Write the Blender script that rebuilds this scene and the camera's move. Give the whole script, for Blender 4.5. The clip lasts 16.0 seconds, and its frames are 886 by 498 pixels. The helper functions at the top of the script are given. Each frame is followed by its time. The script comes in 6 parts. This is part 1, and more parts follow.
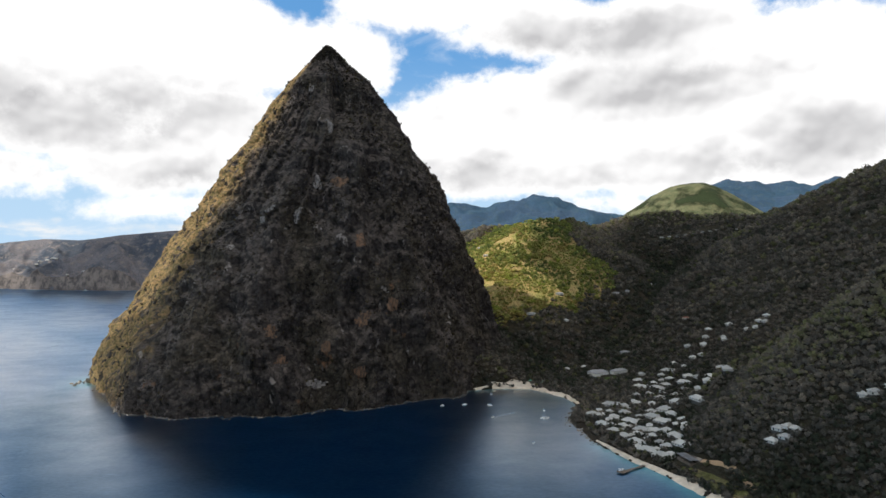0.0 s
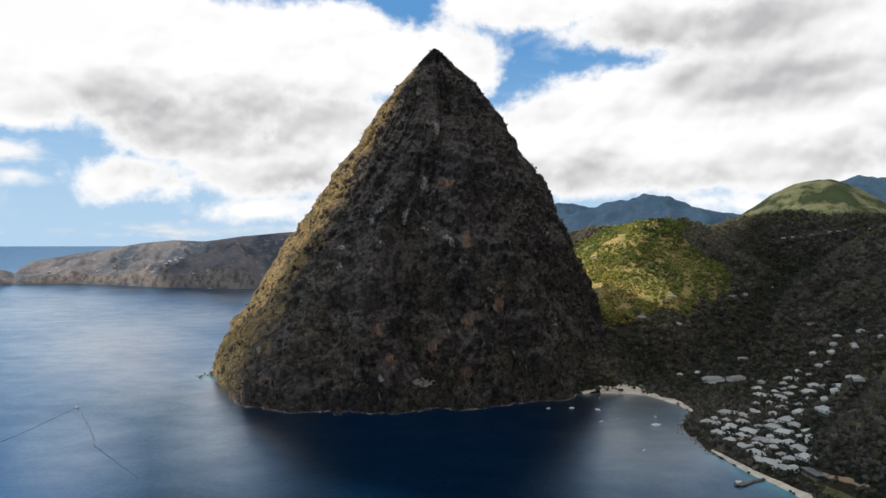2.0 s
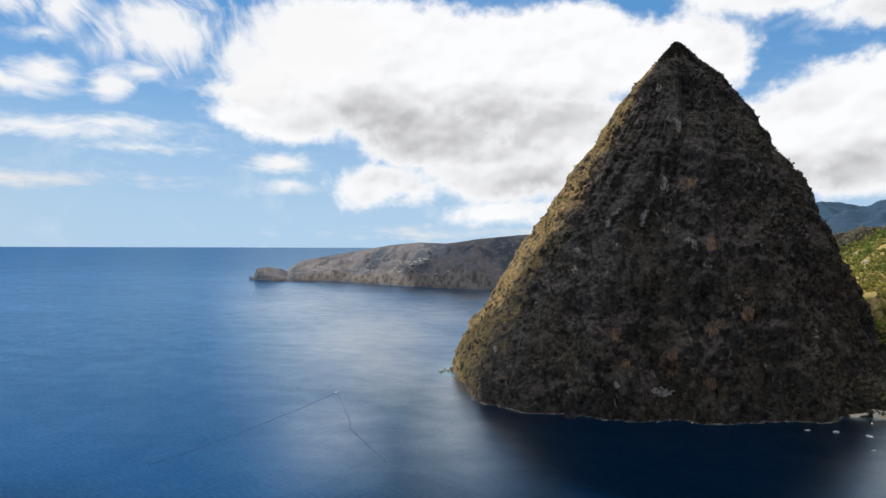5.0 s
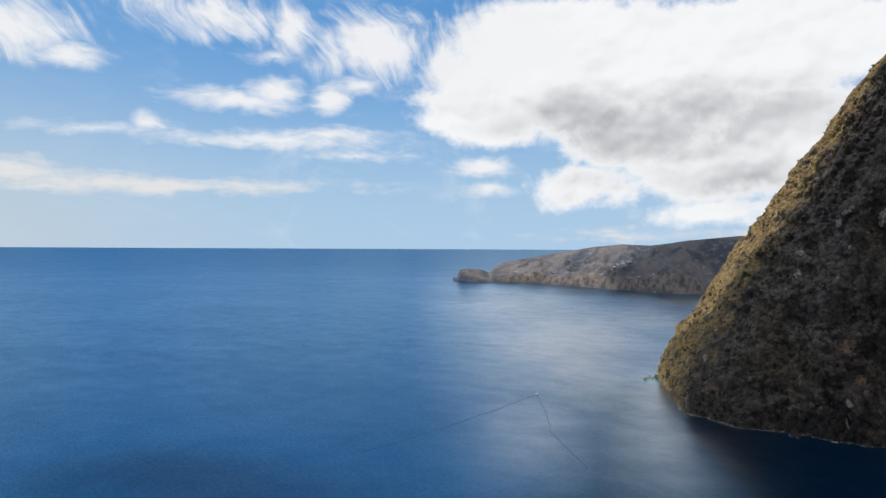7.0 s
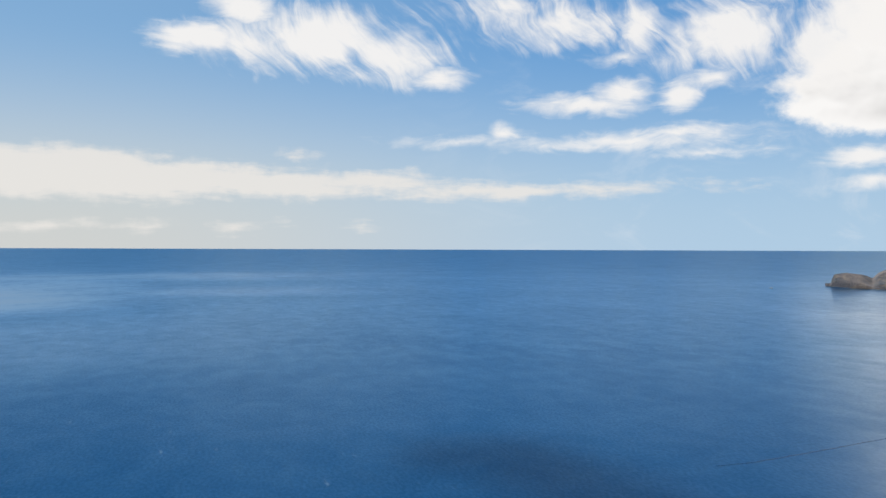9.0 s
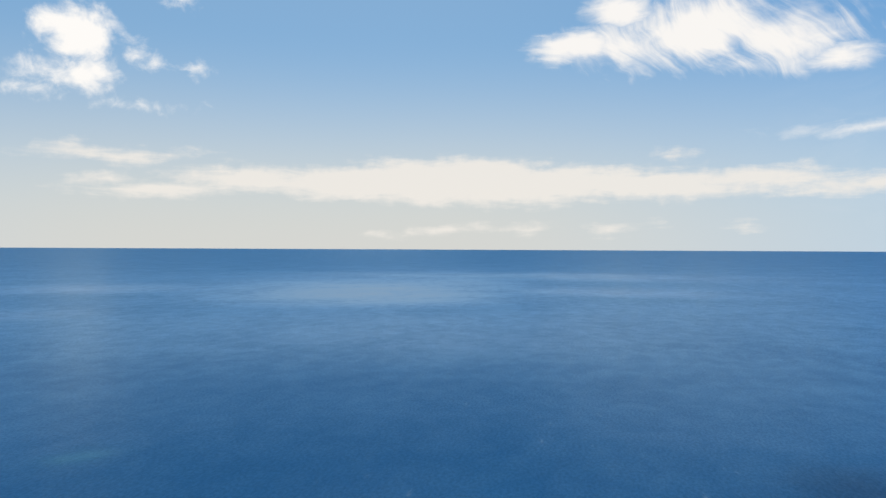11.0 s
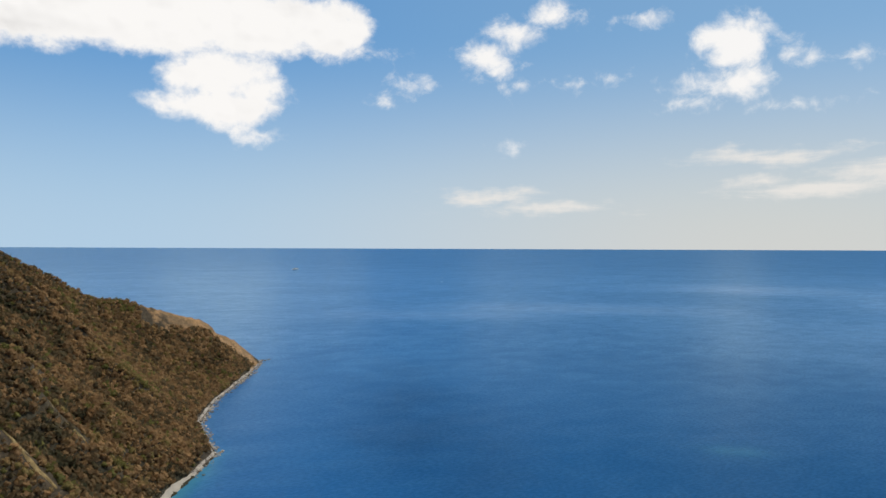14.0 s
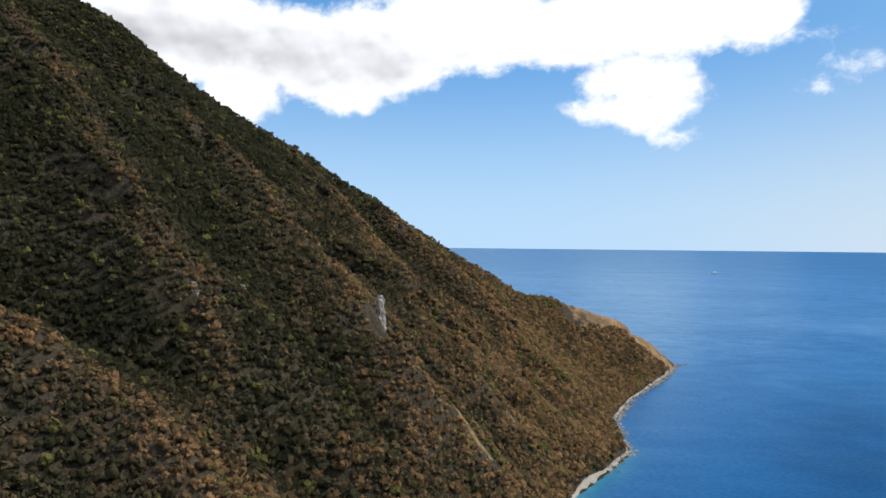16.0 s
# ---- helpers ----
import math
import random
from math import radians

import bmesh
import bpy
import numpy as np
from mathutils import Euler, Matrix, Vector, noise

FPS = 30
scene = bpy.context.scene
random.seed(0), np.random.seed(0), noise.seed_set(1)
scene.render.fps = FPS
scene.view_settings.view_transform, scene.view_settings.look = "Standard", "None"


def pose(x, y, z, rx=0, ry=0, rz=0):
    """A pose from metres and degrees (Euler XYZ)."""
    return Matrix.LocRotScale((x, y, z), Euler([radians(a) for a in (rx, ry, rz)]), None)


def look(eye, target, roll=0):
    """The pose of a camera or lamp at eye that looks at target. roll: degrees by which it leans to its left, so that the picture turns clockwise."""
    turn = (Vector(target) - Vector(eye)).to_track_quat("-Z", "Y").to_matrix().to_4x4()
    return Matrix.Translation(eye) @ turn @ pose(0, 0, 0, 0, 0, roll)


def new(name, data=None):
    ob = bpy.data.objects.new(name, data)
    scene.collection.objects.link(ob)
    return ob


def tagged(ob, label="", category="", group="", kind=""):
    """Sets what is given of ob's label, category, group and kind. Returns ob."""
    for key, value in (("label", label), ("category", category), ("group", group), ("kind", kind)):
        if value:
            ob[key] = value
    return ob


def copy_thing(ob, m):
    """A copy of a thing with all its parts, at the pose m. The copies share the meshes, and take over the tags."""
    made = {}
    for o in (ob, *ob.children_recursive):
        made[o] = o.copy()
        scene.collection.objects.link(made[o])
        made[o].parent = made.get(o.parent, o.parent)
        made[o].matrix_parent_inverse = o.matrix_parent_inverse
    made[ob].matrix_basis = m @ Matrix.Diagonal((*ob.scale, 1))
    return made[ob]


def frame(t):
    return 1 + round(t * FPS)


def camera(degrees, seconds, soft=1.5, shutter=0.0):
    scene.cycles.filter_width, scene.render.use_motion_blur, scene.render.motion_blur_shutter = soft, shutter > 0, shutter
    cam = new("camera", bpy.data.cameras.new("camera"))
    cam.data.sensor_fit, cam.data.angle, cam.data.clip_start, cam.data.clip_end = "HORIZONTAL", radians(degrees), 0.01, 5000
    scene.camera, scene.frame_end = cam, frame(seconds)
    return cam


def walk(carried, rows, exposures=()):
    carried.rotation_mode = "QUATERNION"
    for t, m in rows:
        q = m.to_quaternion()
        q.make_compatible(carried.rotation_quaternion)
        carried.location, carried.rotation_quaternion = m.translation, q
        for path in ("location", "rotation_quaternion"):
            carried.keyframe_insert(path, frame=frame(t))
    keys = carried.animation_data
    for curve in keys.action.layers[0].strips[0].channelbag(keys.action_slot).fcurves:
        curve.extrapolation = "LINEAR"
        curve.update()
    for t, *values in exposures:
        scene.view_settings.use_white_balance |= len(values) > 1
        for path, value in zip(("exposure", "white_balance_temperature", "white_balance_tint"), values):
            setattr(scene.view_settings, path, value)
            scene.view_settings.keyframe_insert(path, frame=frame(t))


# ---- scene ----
# A drone hovers 286 m over a bay between two steep volcanic peaks and turns to its left on the spot.
EYE = 286.0
cam = camera(63.69, 16.0)
# seconds, yaw, pitch, roll
TURNS = [
    (0.0, 0.0, -0.36, 0.10), (0.5, 1.77, -0.33, 0.12), (1.0, 3.58, -0.31, 0.12), (1.5, 5.71, -0.29, 0.11),
    (2.0, 8.50, -0.28, 0.09), (2.5, 11.62, -0.26, 0.06), (3.0, 14.45, -0.23, 0.01), (3.5, 17.54, -0.21, -0.02),
    (4.0, 20.75, -0.17, -0.08), (6.5, 38.37, -0.02, -0.25), (7.0, 43.21, 0.0, -0.28), (7.5, 49.76, 0.04, -0.30),
    (8.0, 56.64, 0.03, -0.28), (8.5, 63.67, 0.02, -0.21), (9.0, 70.59, 0.03, -0.20), (11.5, 108.11, 0.0, -0.27),
]
TURNS += [
    (12.0, 116.39, -0.03, -0.26), (12.5, 124.60, -0.03, -0.28), (13.0, 132.91, -0.04, -0.29), (13.5, 141.24, -0.04, -0.24),
    (14.0, 149.42, -0.03, -0.22), (14.5, 157.54, -0.04, -0.29), (15.0, 165.72, -0.06, -0.40), (15.5, 173.83, -0.07, -0.56),
    (16.0, 181.93, -0.11, -0.61),
]
walk(cam, [(t, pose(0, 0, EYE, 90 + pitch, roll, yaw)) for t, yaw, pitch, roll in TURNS],
     [(0.0, 0.20, 6450, 10), (1.5, 0.08, 6420, 10), (3.5, 0.02, 6400, 10), (7.0, -0.10, 6300, 10), (8.5, -0.15, 6450, 10), (9.0, -0.08, 6550, 10), (12.5, 0.0, 6750, 10), (13.5, 0.0, 6750, 10), (14.5, -0.15, 6300, 10), (15.3, -0.10, 6050, 10), (16.0, 0.20, 6200, 10)])

# ---- daylight ----
SUN_AZ, SUN_EL = 105.0, 48.0  # degrees to the left of the first view, degrees up
to_sun = Vector((-math.sin(radians(SUN_AZ)) * math.cos(radians(SUN_EL)), math.cos(radians(SUN_AZ)) * math.cos(radians(SUN_EL)), math.sin(radians(SUN_EL))))
sun = new("sun", bpy.data.lights.new("sun", "SUN"))
sun.data.energy, sun.data.angle, sun.data.color = 4.0, radians(0.6), (1.0, 0.93, 0.82)
sun.matrix_world = look(to_sun * 3000, (0, 0, 0))


class Graph:
    """Short ways to build a node tree."""

    def __init__(self, tree):
        self.tree = tree
        tree.nodes.clear()

    def node(self, kind):
        return self.tree.nodes.new(kind)

    def plug(self, socket, value):
        if isinstance(value, bpy.types.NodeSocket):
            self.tree.links.new(value, socket)
        elif value is not None:
            socket.default_value = value

    def math(self, op, a, b=None, c=None, clamp=False):
        n = self.node("ShaderNodeMath")
        n.operation, n.use_clamp = op, clamp
        for s, v in zip(n.inputs, (a, b, c)):
            self.plug(s, v)
        return n.outputs[0]

    def vec(self, op, a, b=None, scale=None):
        n = self.node("ShaderNodeVectorMath")
        n.operation = op
        self.plug(n.inputs[0], a)
        self.plug(n.inputs[1], b)
        if scale is not None:
            self.plug(n.inputs["Scale"], scale)
        return n.outputs["Value"] if op in ("LENGTH", "DISTANCE", "DOT_PRODUCT") else n.outputs["Vector"]

    def noise(self, vector, scale, detail=4.0, rough=0.55, distortion=0.0):
        n = self.node("ShaderNodeTexNoise")
        self.plug(n.inputs["Vector"], vector)
        for key, value in (("Scale", scale), ("Detail", detail), ("Roughness", rough), ("Distortion", distortion)):
            n.inputs[key].default_value = value
        return n.outputs["Fac"]

    def noise_colour(self, vector, scale, detail):
        n = self.node("ShaderNodeTexNoise")
        self.plug(n.inputs["Vector"], vector)
        n.inputs["Scale"].default_value, n.inputs["Detail"].default_value = scale, detail
        return n.outputs["Color"]

    def ramp(self, value, low, high, smooth=True, to_low=0.0, to_high=1.0):
        n = self.node("ShaderNodeMapRange")
        n.interpolation_type = "SMOOTHSTEP" if smooth else "LINEAR"
        for s, v in zip(n.inputs, (value, low, high, to_low, to_high)):
            self.plug(s, v)
        return n.outputs["Result"]

    def mix(self, fac, a, b, blend="MIX"):
        n = self.node("ShaderNodeMix")
        n.data_type, n.blend_type = "RGBA", blend
        for s, v in zip((n.inputs[0], n.inputs[6], n.inputs[7]), (fac, a, b)):
            self.plug(s, (*v, 1) if isinstance(v, tuple) and len(v) == 3 else v)
        return n.outputs[2]

    def xyz(self, x, y, z):
        n = self.node("ShaderNodeCombineXYZ")
        for s, v in zip(n.inputs, (x, y, z)):
            self.plug(s, v)
        return n.outputs[0]

    def split(self, v):
        n = self.node("ShaderNodeSeparateXYZ")
        self.plug(n.inputs[0], v)
        return n.outputs

    def bump(self, height, strength, distance):
        n = self.node("ShaderNodeBump")
        self.plug(n.inputs["Height"], height)
        n.inputs["Strength"].default_value, n.inputs["Distance"].default_value = strength, distance
        return n.outputs[0]


# Clouds: azimuth to the left of the first view, height over the horizon, half width and half height, all in degrees.
HEAPS_NORTH = [(23.0, 11.0, 4.8, 2.1), (33.2, 11.2, 4.6, 2.7), (30.0, 10.0, 4.5, 2.2), (39.3, 11.0, 5.6, 2.85), (42.4, 10.5, 2.2, 0.77), (37.0, 14.6, 4.6, 2.74), (34.2, 17.0, 6.0, 2.14), (24.5, 14.5, 9.4, 3.68),
               (17.3, 14.9, 7.6, 3.38), (8.1, 14.3, 3.8, 2.62), (28.0, 8.8, 6.4, 2.5), (21.8, 6.1, 6.7, 2.44), (17.3, 8.8, 5.4, 3.09),
               (33.0, 4.9, 2.5, 1.45), (29.7, 4.7, 1.9, 0.96), (22.7, 2.9, 3.6, 0.54), (28.0, 14.6, 7.4, 3.36), (19.7, 14.8, 7.2, 3.78),
               (29.8, 8.8, 3.1, 1.73), (31.2, 5.2, 1.0, 1.15)]
HEAPS_EAST = [(0.4, 18.4, 6.3, 1.71), (-8.0, 16.7, 6.6, 2.05), (-17.4, 15.7, 8.6, 3.0), (-27.1, 13.9, 6.8, 2.84), (-3.5, 8.9, 8.1, 3.31),
              (-5.5, 12.1, 4.3, 1.64), (-13.2, 10.6, 9.0, 4.04), (-22.2, 10.1, 8.1, 3.86), (-29.5, 9.5, 5.1, 4.21), (-3.0, 5.6, 4.5, 1.79),
              (-9.7, 5.9, 7.0, 1.86), (-18.2, 6.3, 6.5, 2.46), (-27.1, 6.5, 6.1, 2.59), (-13.8, 3.1, 1.8, 0.61), (-11.9, 3.4, 1.2, 0.4),
              (2.4, 6.9, 3.6, 3.12)]
HEAPS_SOUTH = [(201.5, 15.6, 7.6, 3.17), (198.1, 11.6, 2.5, 1.75), (190.4, 14.8, 8.4, 3.27), (189.5, 11.8, 2.9, 1.08), (180.5, 17.1, 7.2, 2.98),
               (172.4, 17.0, 7.0, 2.54), (163.9, 17.1, 6.1, 2.17), (158.5, 16.6, 2.9, 1.84), (167.2, 13.0, 3.4, 1.46), (166.5, 10.7, 3.7, 1.27),
               (164.2, 12.0, 1.6, 0.83), (171.0, 10.8, 1.1, 0.47), (208.7, 16.2, 5.4, 2.61), (205.0, 13.2, 4.2, 2.37), (163.7, 8.7, 0.6, 0.25)]
PUFFS = [(127.5, 14.8, 2.8, 2.12), (126.9, 12.3, 2.5, 1.3), (128.9, 12.3, 2.4, 0.78), (130.8, 11.0, 1.3, 0.39), (123.3, 13.9, 1.3, 0.6),
         (119.2, 13.5, 0.7, 0.34), (120.6, 18.0, 0.9, 0.45), (123.2, 10.4, 1.6, 0.26), (133.9, 17.4, 1.4, 0.57), (139.5, 12.6, 0.6, 0.33),
         (135.9, 12.9, 0.7, 0.34), (143.3, 12.8, 0.9, 0.37), (144.0, 8.2, 1.0, 0.42), (146.1, 15.1, 2.0, 1.57), (144.1, 16.8, 2.1, 1.02),
         (141.0, 18.0, 2.2, 0.94), (145.6, 14.0, 1.7, 0.72), (152.2, 12.6, 1.2, 0.57), (154.0, 11.8, 0.8, 0.42), (156.0, 15.4, 1.3, 0.72),
         (153.6, 15.1, 0.7, 0.33), (152.3, 12.7, 1.2, 0.56), (153.9, 11.7, 0.7, 0.38)]
BAND = [(100.4, 5.5, 8.2, 1.87), (95.4, 5.3, 9.7, 1.71), (86.7, 5.1, 9.6, 1.38), (76.7, 5.5, 7.1, 0.98), (65.4, 4.7, 13.3, 0.67),
        (82.4, 7.3, 1.4, 0.35), (96.8, 5.3, 7.8, 1.99), (106.4, 5.2, 8.6, 1.5), (114.9, 5.1, 7.5, 1.07), (124.4, 6.8, 5.2, 0.58),
        (120.7, 4.5, 5.2, 0.72), (124.8, 5.1, 1.1, 0.41), (145.2, 4.1, 3.8, 0.63), (140.7, 3.2, 5.4, 0.57), (28.0, 1.2, 6.6, 0.4),
        (20.1, 1.1, 3.1, 0.36)]
SPECKS = [(77.1, 2.1, 0.9, 0.36), (82.8, 1.9, 0.8, 0.31), (86.9, 1.6, 1.8, 0.3), (93.3, 1.6, 1.7, 0.33), (97.6, 1.6, 0.9, 0.32),
          (100.4, 1.5, 1.3, 0.31), (100.1, 1.5, 1.4, 0.33), (97.3, 1.5, 1.0, 0.32), (94.0, 1.5, 1.4, 0.31), (102.8, 1.4, 0.7, 0.25),
          (104.7, 1.3, 0.7, 0.26)]
CIRRUS = [(86.3, 15.6, 3.8, 1.62), (80.7, 16.1, 6.1, 2.47), (74.5, 15.1, 5.0, 1.9), (65.4, 18.6, 5.4, 1.42), (60.5, 17.2, 6.6, 1.71),
          (55.5, 16.5, 1.8, 1.93), (48.8, 15.8, 5.1, 2.54), (41.8, 13.8, 3.8, 2.63), (38.0, 15.9, 5.8, 3.34)]
WISPS = [(90.0, 15.7, 3.4, 1.11), (86.3, 18.0, 2.9, 1.19), (71.0, 13.4, 2.5, 0.77), (59.6, 11.2, 4.6, 0.73), (56.6, 12.2, 2.3, 0.93),
         (51.8, 11.6, 1.8, 1.15), (49.9, 12.7, 1.7, 0.61), (69.2, 8.6, 3.4, 0.27), (65.8, 9.1, 1.0, 0.66), (56.1, 8.4, 8.5, 0.6),
         (52.4, 8.9, 4.9, 0.55), (50.1, 7.3, 3.0, 0.33), (44.2, 12.0, 1.4, 0.58), (56.6, 14.5, 1.8, 0.37), (40.2, 6.4, 2.5, 0.81),
         (39.6, 4.5, 1.9, 0.45)]
# the same broken cloud goes on overhead and behind
OVERHEAD = [(20.0, 34.0, 30.0, 9.0), (-30.0, 32.0, 26.0, 9.0), (-75.0, 22.0, 30.0, 14.0), (-95.0, 45.0, 40.0, 10.0), (150.0, 38.0, 24.0, 8.0), (190.0, 34.0, 30.0, 9.0),
            (225.0, 22.0, 24.0, 11.0), (100.0, 66.0, 60.0, 7.0), (0.0, 62.0, 70.0, 10.0), (200.0, 60.0, 60.0, 10.0), (60.0, 76.0, 180.0, 8.0)]
# grey undersides
UNDERSIDES = [(22.7, 10.3, 10.1, 1.65), (30.5, 9.5, 4.6, 1.06), (21.0, 4.3, 6.2, 0.76), (33.0, 3.7, 1.8, 0.34), (29.8, 9.7, 5.1, 1.53),
              (23.7, 10.0, 7.6, 1.81), (-3.9, 5.0, 5.0, 1.08), (-22.2, 5.9, 6.6, 1.25), (-15.3, 10.9, 5.5, 1.18), (-28.2, 7.4, 4.2, 1.77),
              (-9.7, 15.6, 8.7, 1.03), (-19.5, 12.7, 6.0, 0.89), (196.9, 14.6, 9.7, 1.56), (188.1, 13.8, 5.8, 1.19), (208.7, 14.7, 5.4, 1.89),
              (-3.5, 15.8, 4.1, 0.63),
              (5.0, 30.0, 30.0, 5.0), (190.0, 30.0, 25.0, 5.0), (-80.0, 24.0, 25.0, 8.0)]


def make_sky():
    world = bpy.data.worlds.new("sky")
    scene.world = world
    world.use_nodes = True
    g = Graph(world.node_tree)
    way = g.vec("NORMALIZE", g.node("ShaderNodeTexCoord").outputs["Generated"])
    x, y, z = g.split(way)
    # azimuth counted from 75 degrees left, so that the seam lies behind
    c, s = math.cos(radians(75)), math.sin(radians(75))
    across = g.math("ADD", g.math("MULTIPLY", x, -c), g.math("MULTIPLY", y, -s))
    ahead = g.math("ADD", g.math("MULTIPLY", x, -s), g.math("MULTIPLY", y, c))
    az = g.math("MULTIPLY_ADD", g.math("ARCTAN2", across, ahead), 180 / math.pi, 75.0)
    el = g.math("MULTIPLY", g.math("ARCSINE", z), 180 / math.pi)
    here = g.xyz(az, el, 0.0)
    ragged = g.vec("SUBTRACT", g.noise_colour(way, 9.0, 2.0), (0.5, 0.5, 0.5))
    frayed = g.vec("SUBTRACT", g.noise_colour(way, 45.0, 4.0), (0.5, 0.5, 0.5))
    bent = g.vec("ADD", here, g.vec("ADD", g.vec("MULTIPLY", ragged, (2.4, 1.3, 0.0)), g.vec("MULTIPLY", frayed, (1.1, 0.8, 0.0))))

    def field(blobs):
        """Degrees inside the rim of the nearest cloud, negative outside."""
        best = None
        for a, e, w, h in blobs:
            d = g.vec("LENGTH", g.vec("MULTIPLY", g.vec("SUBTRACT", bent, (a, e, 0.0)), (1 / w, 1 / h, 0.0)))
            d = g.math("MULTIPLY_ADD", d, -h, h)
            best = d if best is None else g.math("SMOOTH_MAX", best, d, min(0.9, 0.25 + 0.25 * h))
        return best

    def lumps(vector, scale):
        """Rounded heads of cumulus, 0 in the creases to 1 on the heads."""
        n = g.node("ShaderNodeTexVoronoi")
        n.feature, n.normalize = "SMOOTH_F1", True
        g.plug(n.inputs["Vector"], vector)
        for key, value in (("Scale", scale), ("Detail", 1.5), ("Roughness", 0.5), ("Lacunarity", 2.2), ("Smoothness", 0.6)):
            n.inputs[key].default_value = value
        return g.math("SUBTRACT", 1.0, n.outputs["Distance"])

    sky = g.node("ShaderNodeTexSky")
    sky.sky_type, sky.sun_disc, sky.sun_elevation, sky.sun_rotation = "NISHITA", False, radians(SUN_EL), radians(-SUN_AZ)
    sky.altitude, sky.air_density, sky.dust_density, sky.ozone_density = 300.0, 1.0, 0.3, 3.0
    blue = g.mix(1.0, sky.outputs[0], (SKY_GAIN * 0.92, SKY_GAIN * 1.05, SKY_GAIN * 1.14), "MULTIPLY")
    # pale marine haze low down, whiter to the west
    west = g.ramp(g.math("ABSOLUTE", g.math("SUBTRACT", az, 112.0)), 66.0, 10.0)
    blue = g.mix(0.62, blue, g.mix(west, (0.105, 0.345, 0.700), (0.200, 0.395, 0.598)))
    haze = g.mix(west, (0.46, 0.64, 0.82), (0.66, 0.68, 0.67))
    blue = g.mix(g.ramp(el, 17.0, -1.0), blue, haze)
    # thin uneven veils between the clouds
    gauze = g.noise(g.vec("MULTIPLY", way, (1.0, 1.0, 2.2)), 7.0, 7.0, 0.6, 0.8)
    blue = g.mix(g.math("MULTIPLY", g.ramp(gauze, 0.50, 0.72), g.ramp(g.math("ABSOLUTE", g.math("SUBTRACT", az, 22.0)), 60.0, 20.0, to_high=0.30)), blue, (0.86, 0.89, 0.93))
    # heaped clouds: crisp rounded tops, frayed feet, grey undersides
    puffed = g.vec("ADD", g.vec("MULTIPLY", way, (1.0, 1.0, 1.25)), g.vec("SCALE", ragged, scale=0.015))
    heads = lumps(puffed, 17.0)
    shifted = lumps(g.vec("ADD", puffed, (-0.004, 0.0, 0.010)), 17.0)
    billow = g.noise(puffed, 13.0, 9.0, 0.58, 0.2)
    fine = g.noise(puffed, 60.0, 6.0, 0.65)
    deep = field(HEAPS_NORTH + HEAPS_EAST + HEAPS_SOUTH + OVERHEAD)
    thick = g.math("ADD", deep, g.math("MULTIPLY_ADD", billow, 2.6, -1.10))
    thick = g.math("ADD", thick, g.math("MULTIPLY_ADD", heads, 1.6, -0.95))
    thick = g.math("ADD", thick, g.math("MULTIPLY_ADD", fine, 1.1, -0.55))
    # the cover closes overhead
    thick = g.math("ADD", thick, g.ramp(el, 22.0, 34.0, to_high=2.5))
    clots = g.noise(puffed, 32.0, 7.0, 0.62, 0.3)
    puffs = g.math("ADD", field(PUFFS), g.math("MULTIPLY_ADD", clots, 3.0, -1.55))
    puffs = g.math("ADD", puffs, g.math("MULTIPLY_ADD", fine, 0.8, -0.4))
    cover = g.math("MAXIMUM", g.ramp(thick, -0.35, 0.75), g.math("MULTIPLY", g.ramp(puffs, -0.45, 1.15), 0.97))
    under = g.noise(g.vec("ADD", g.vec("MULTIPLY", way, (1.0, 1.0, 2.0)), (0.3, 0.1, 0.7)), 8.0, 2.5, 0.45, 0.2)
    dull = g.ramp(g.math("ADD", field(UNDERSIDES), g.math("MULTIPLY_ADD", under, 3.0, -1.5)), -1.9, 1.5)
    dull = g.math("ADD", dull, g.math("MULTIPLY", g.ramp(under, 0.42, 0.75), 0.30))
    # each head is bright above and grey below
    crease = g.math("MULTIPLY", g.math("SUBTRACT", shifted, heads), 2.2)
    grey = g.math("ADD", g.math("MULTIPLY", dull, 0.80), g.math("MULTIPLY", g.math("MAXIMUM", crease, -0.30), g.ramp(dull, 0.0, 0.5, to_low=0.5)))
    grey = g.math("MULTIPLY", g.math("MAXIMUM", g.math("MINIMUM", grey, 1.0), 0.0), g.ramp(thick, 0.1, 1.8))
    heap_colour = g.mix(grey, (1.0, 0.99, 0.98), (0.51, 0.505, 0.51))
    heap_colour = g.mix(g.ramp(el, 22.0, 34.0), heap_colour, (0.64, 0.63, 0.61))
    colour = g.mix(cover, blue, heap_colour)
    # level veil and small far heaps near the horizon
    streaks = g.noise(g.vec("MULTIPLY", way, (1.0, 1.0, 5.0)), 11.0, 8.0, 0.62, 0.3)
    veil = g.math("ADD", field(BAND + SPECKS), g.math("MULTIPLY_ADD", streaks, 2.1, -1.12))
    veil = g.math("ADD", veil, g.math("MULTIPLY_ADD", fine, 0.5, -0.25))
    colour = g.mix(g.math("MULTIPLY", g.ramp(veil, -0.35, 0.65), 0.88), colour, (0.87, 0.845, 0.81))
    # combed ice cloud
    turned = g.node("ShaderNodeVectorRotate")
    turned.rotation_type = "Z_AXIS"
    swirl = g.vec("ADD", here, g.vec("SCALE", g.vec("SUBTRACT", g.noise_colour(g.vec("MULTIPLY", here, (0.10, 0.16, 1.0)), 1.0, 3.0), (0.5, 0.5, 0.5)), scale=4.5))
    g.plug(turned.inputs["Vector"], swirl)
    turned.inputs["Angle"].default_value = radians(-50)
    hairs = g.noise(g.vec("MULTIPLY", turned.outputs[0], (0.14, 0.80, 1.0)), 1.0, 8.0, 0.60, 0.4)
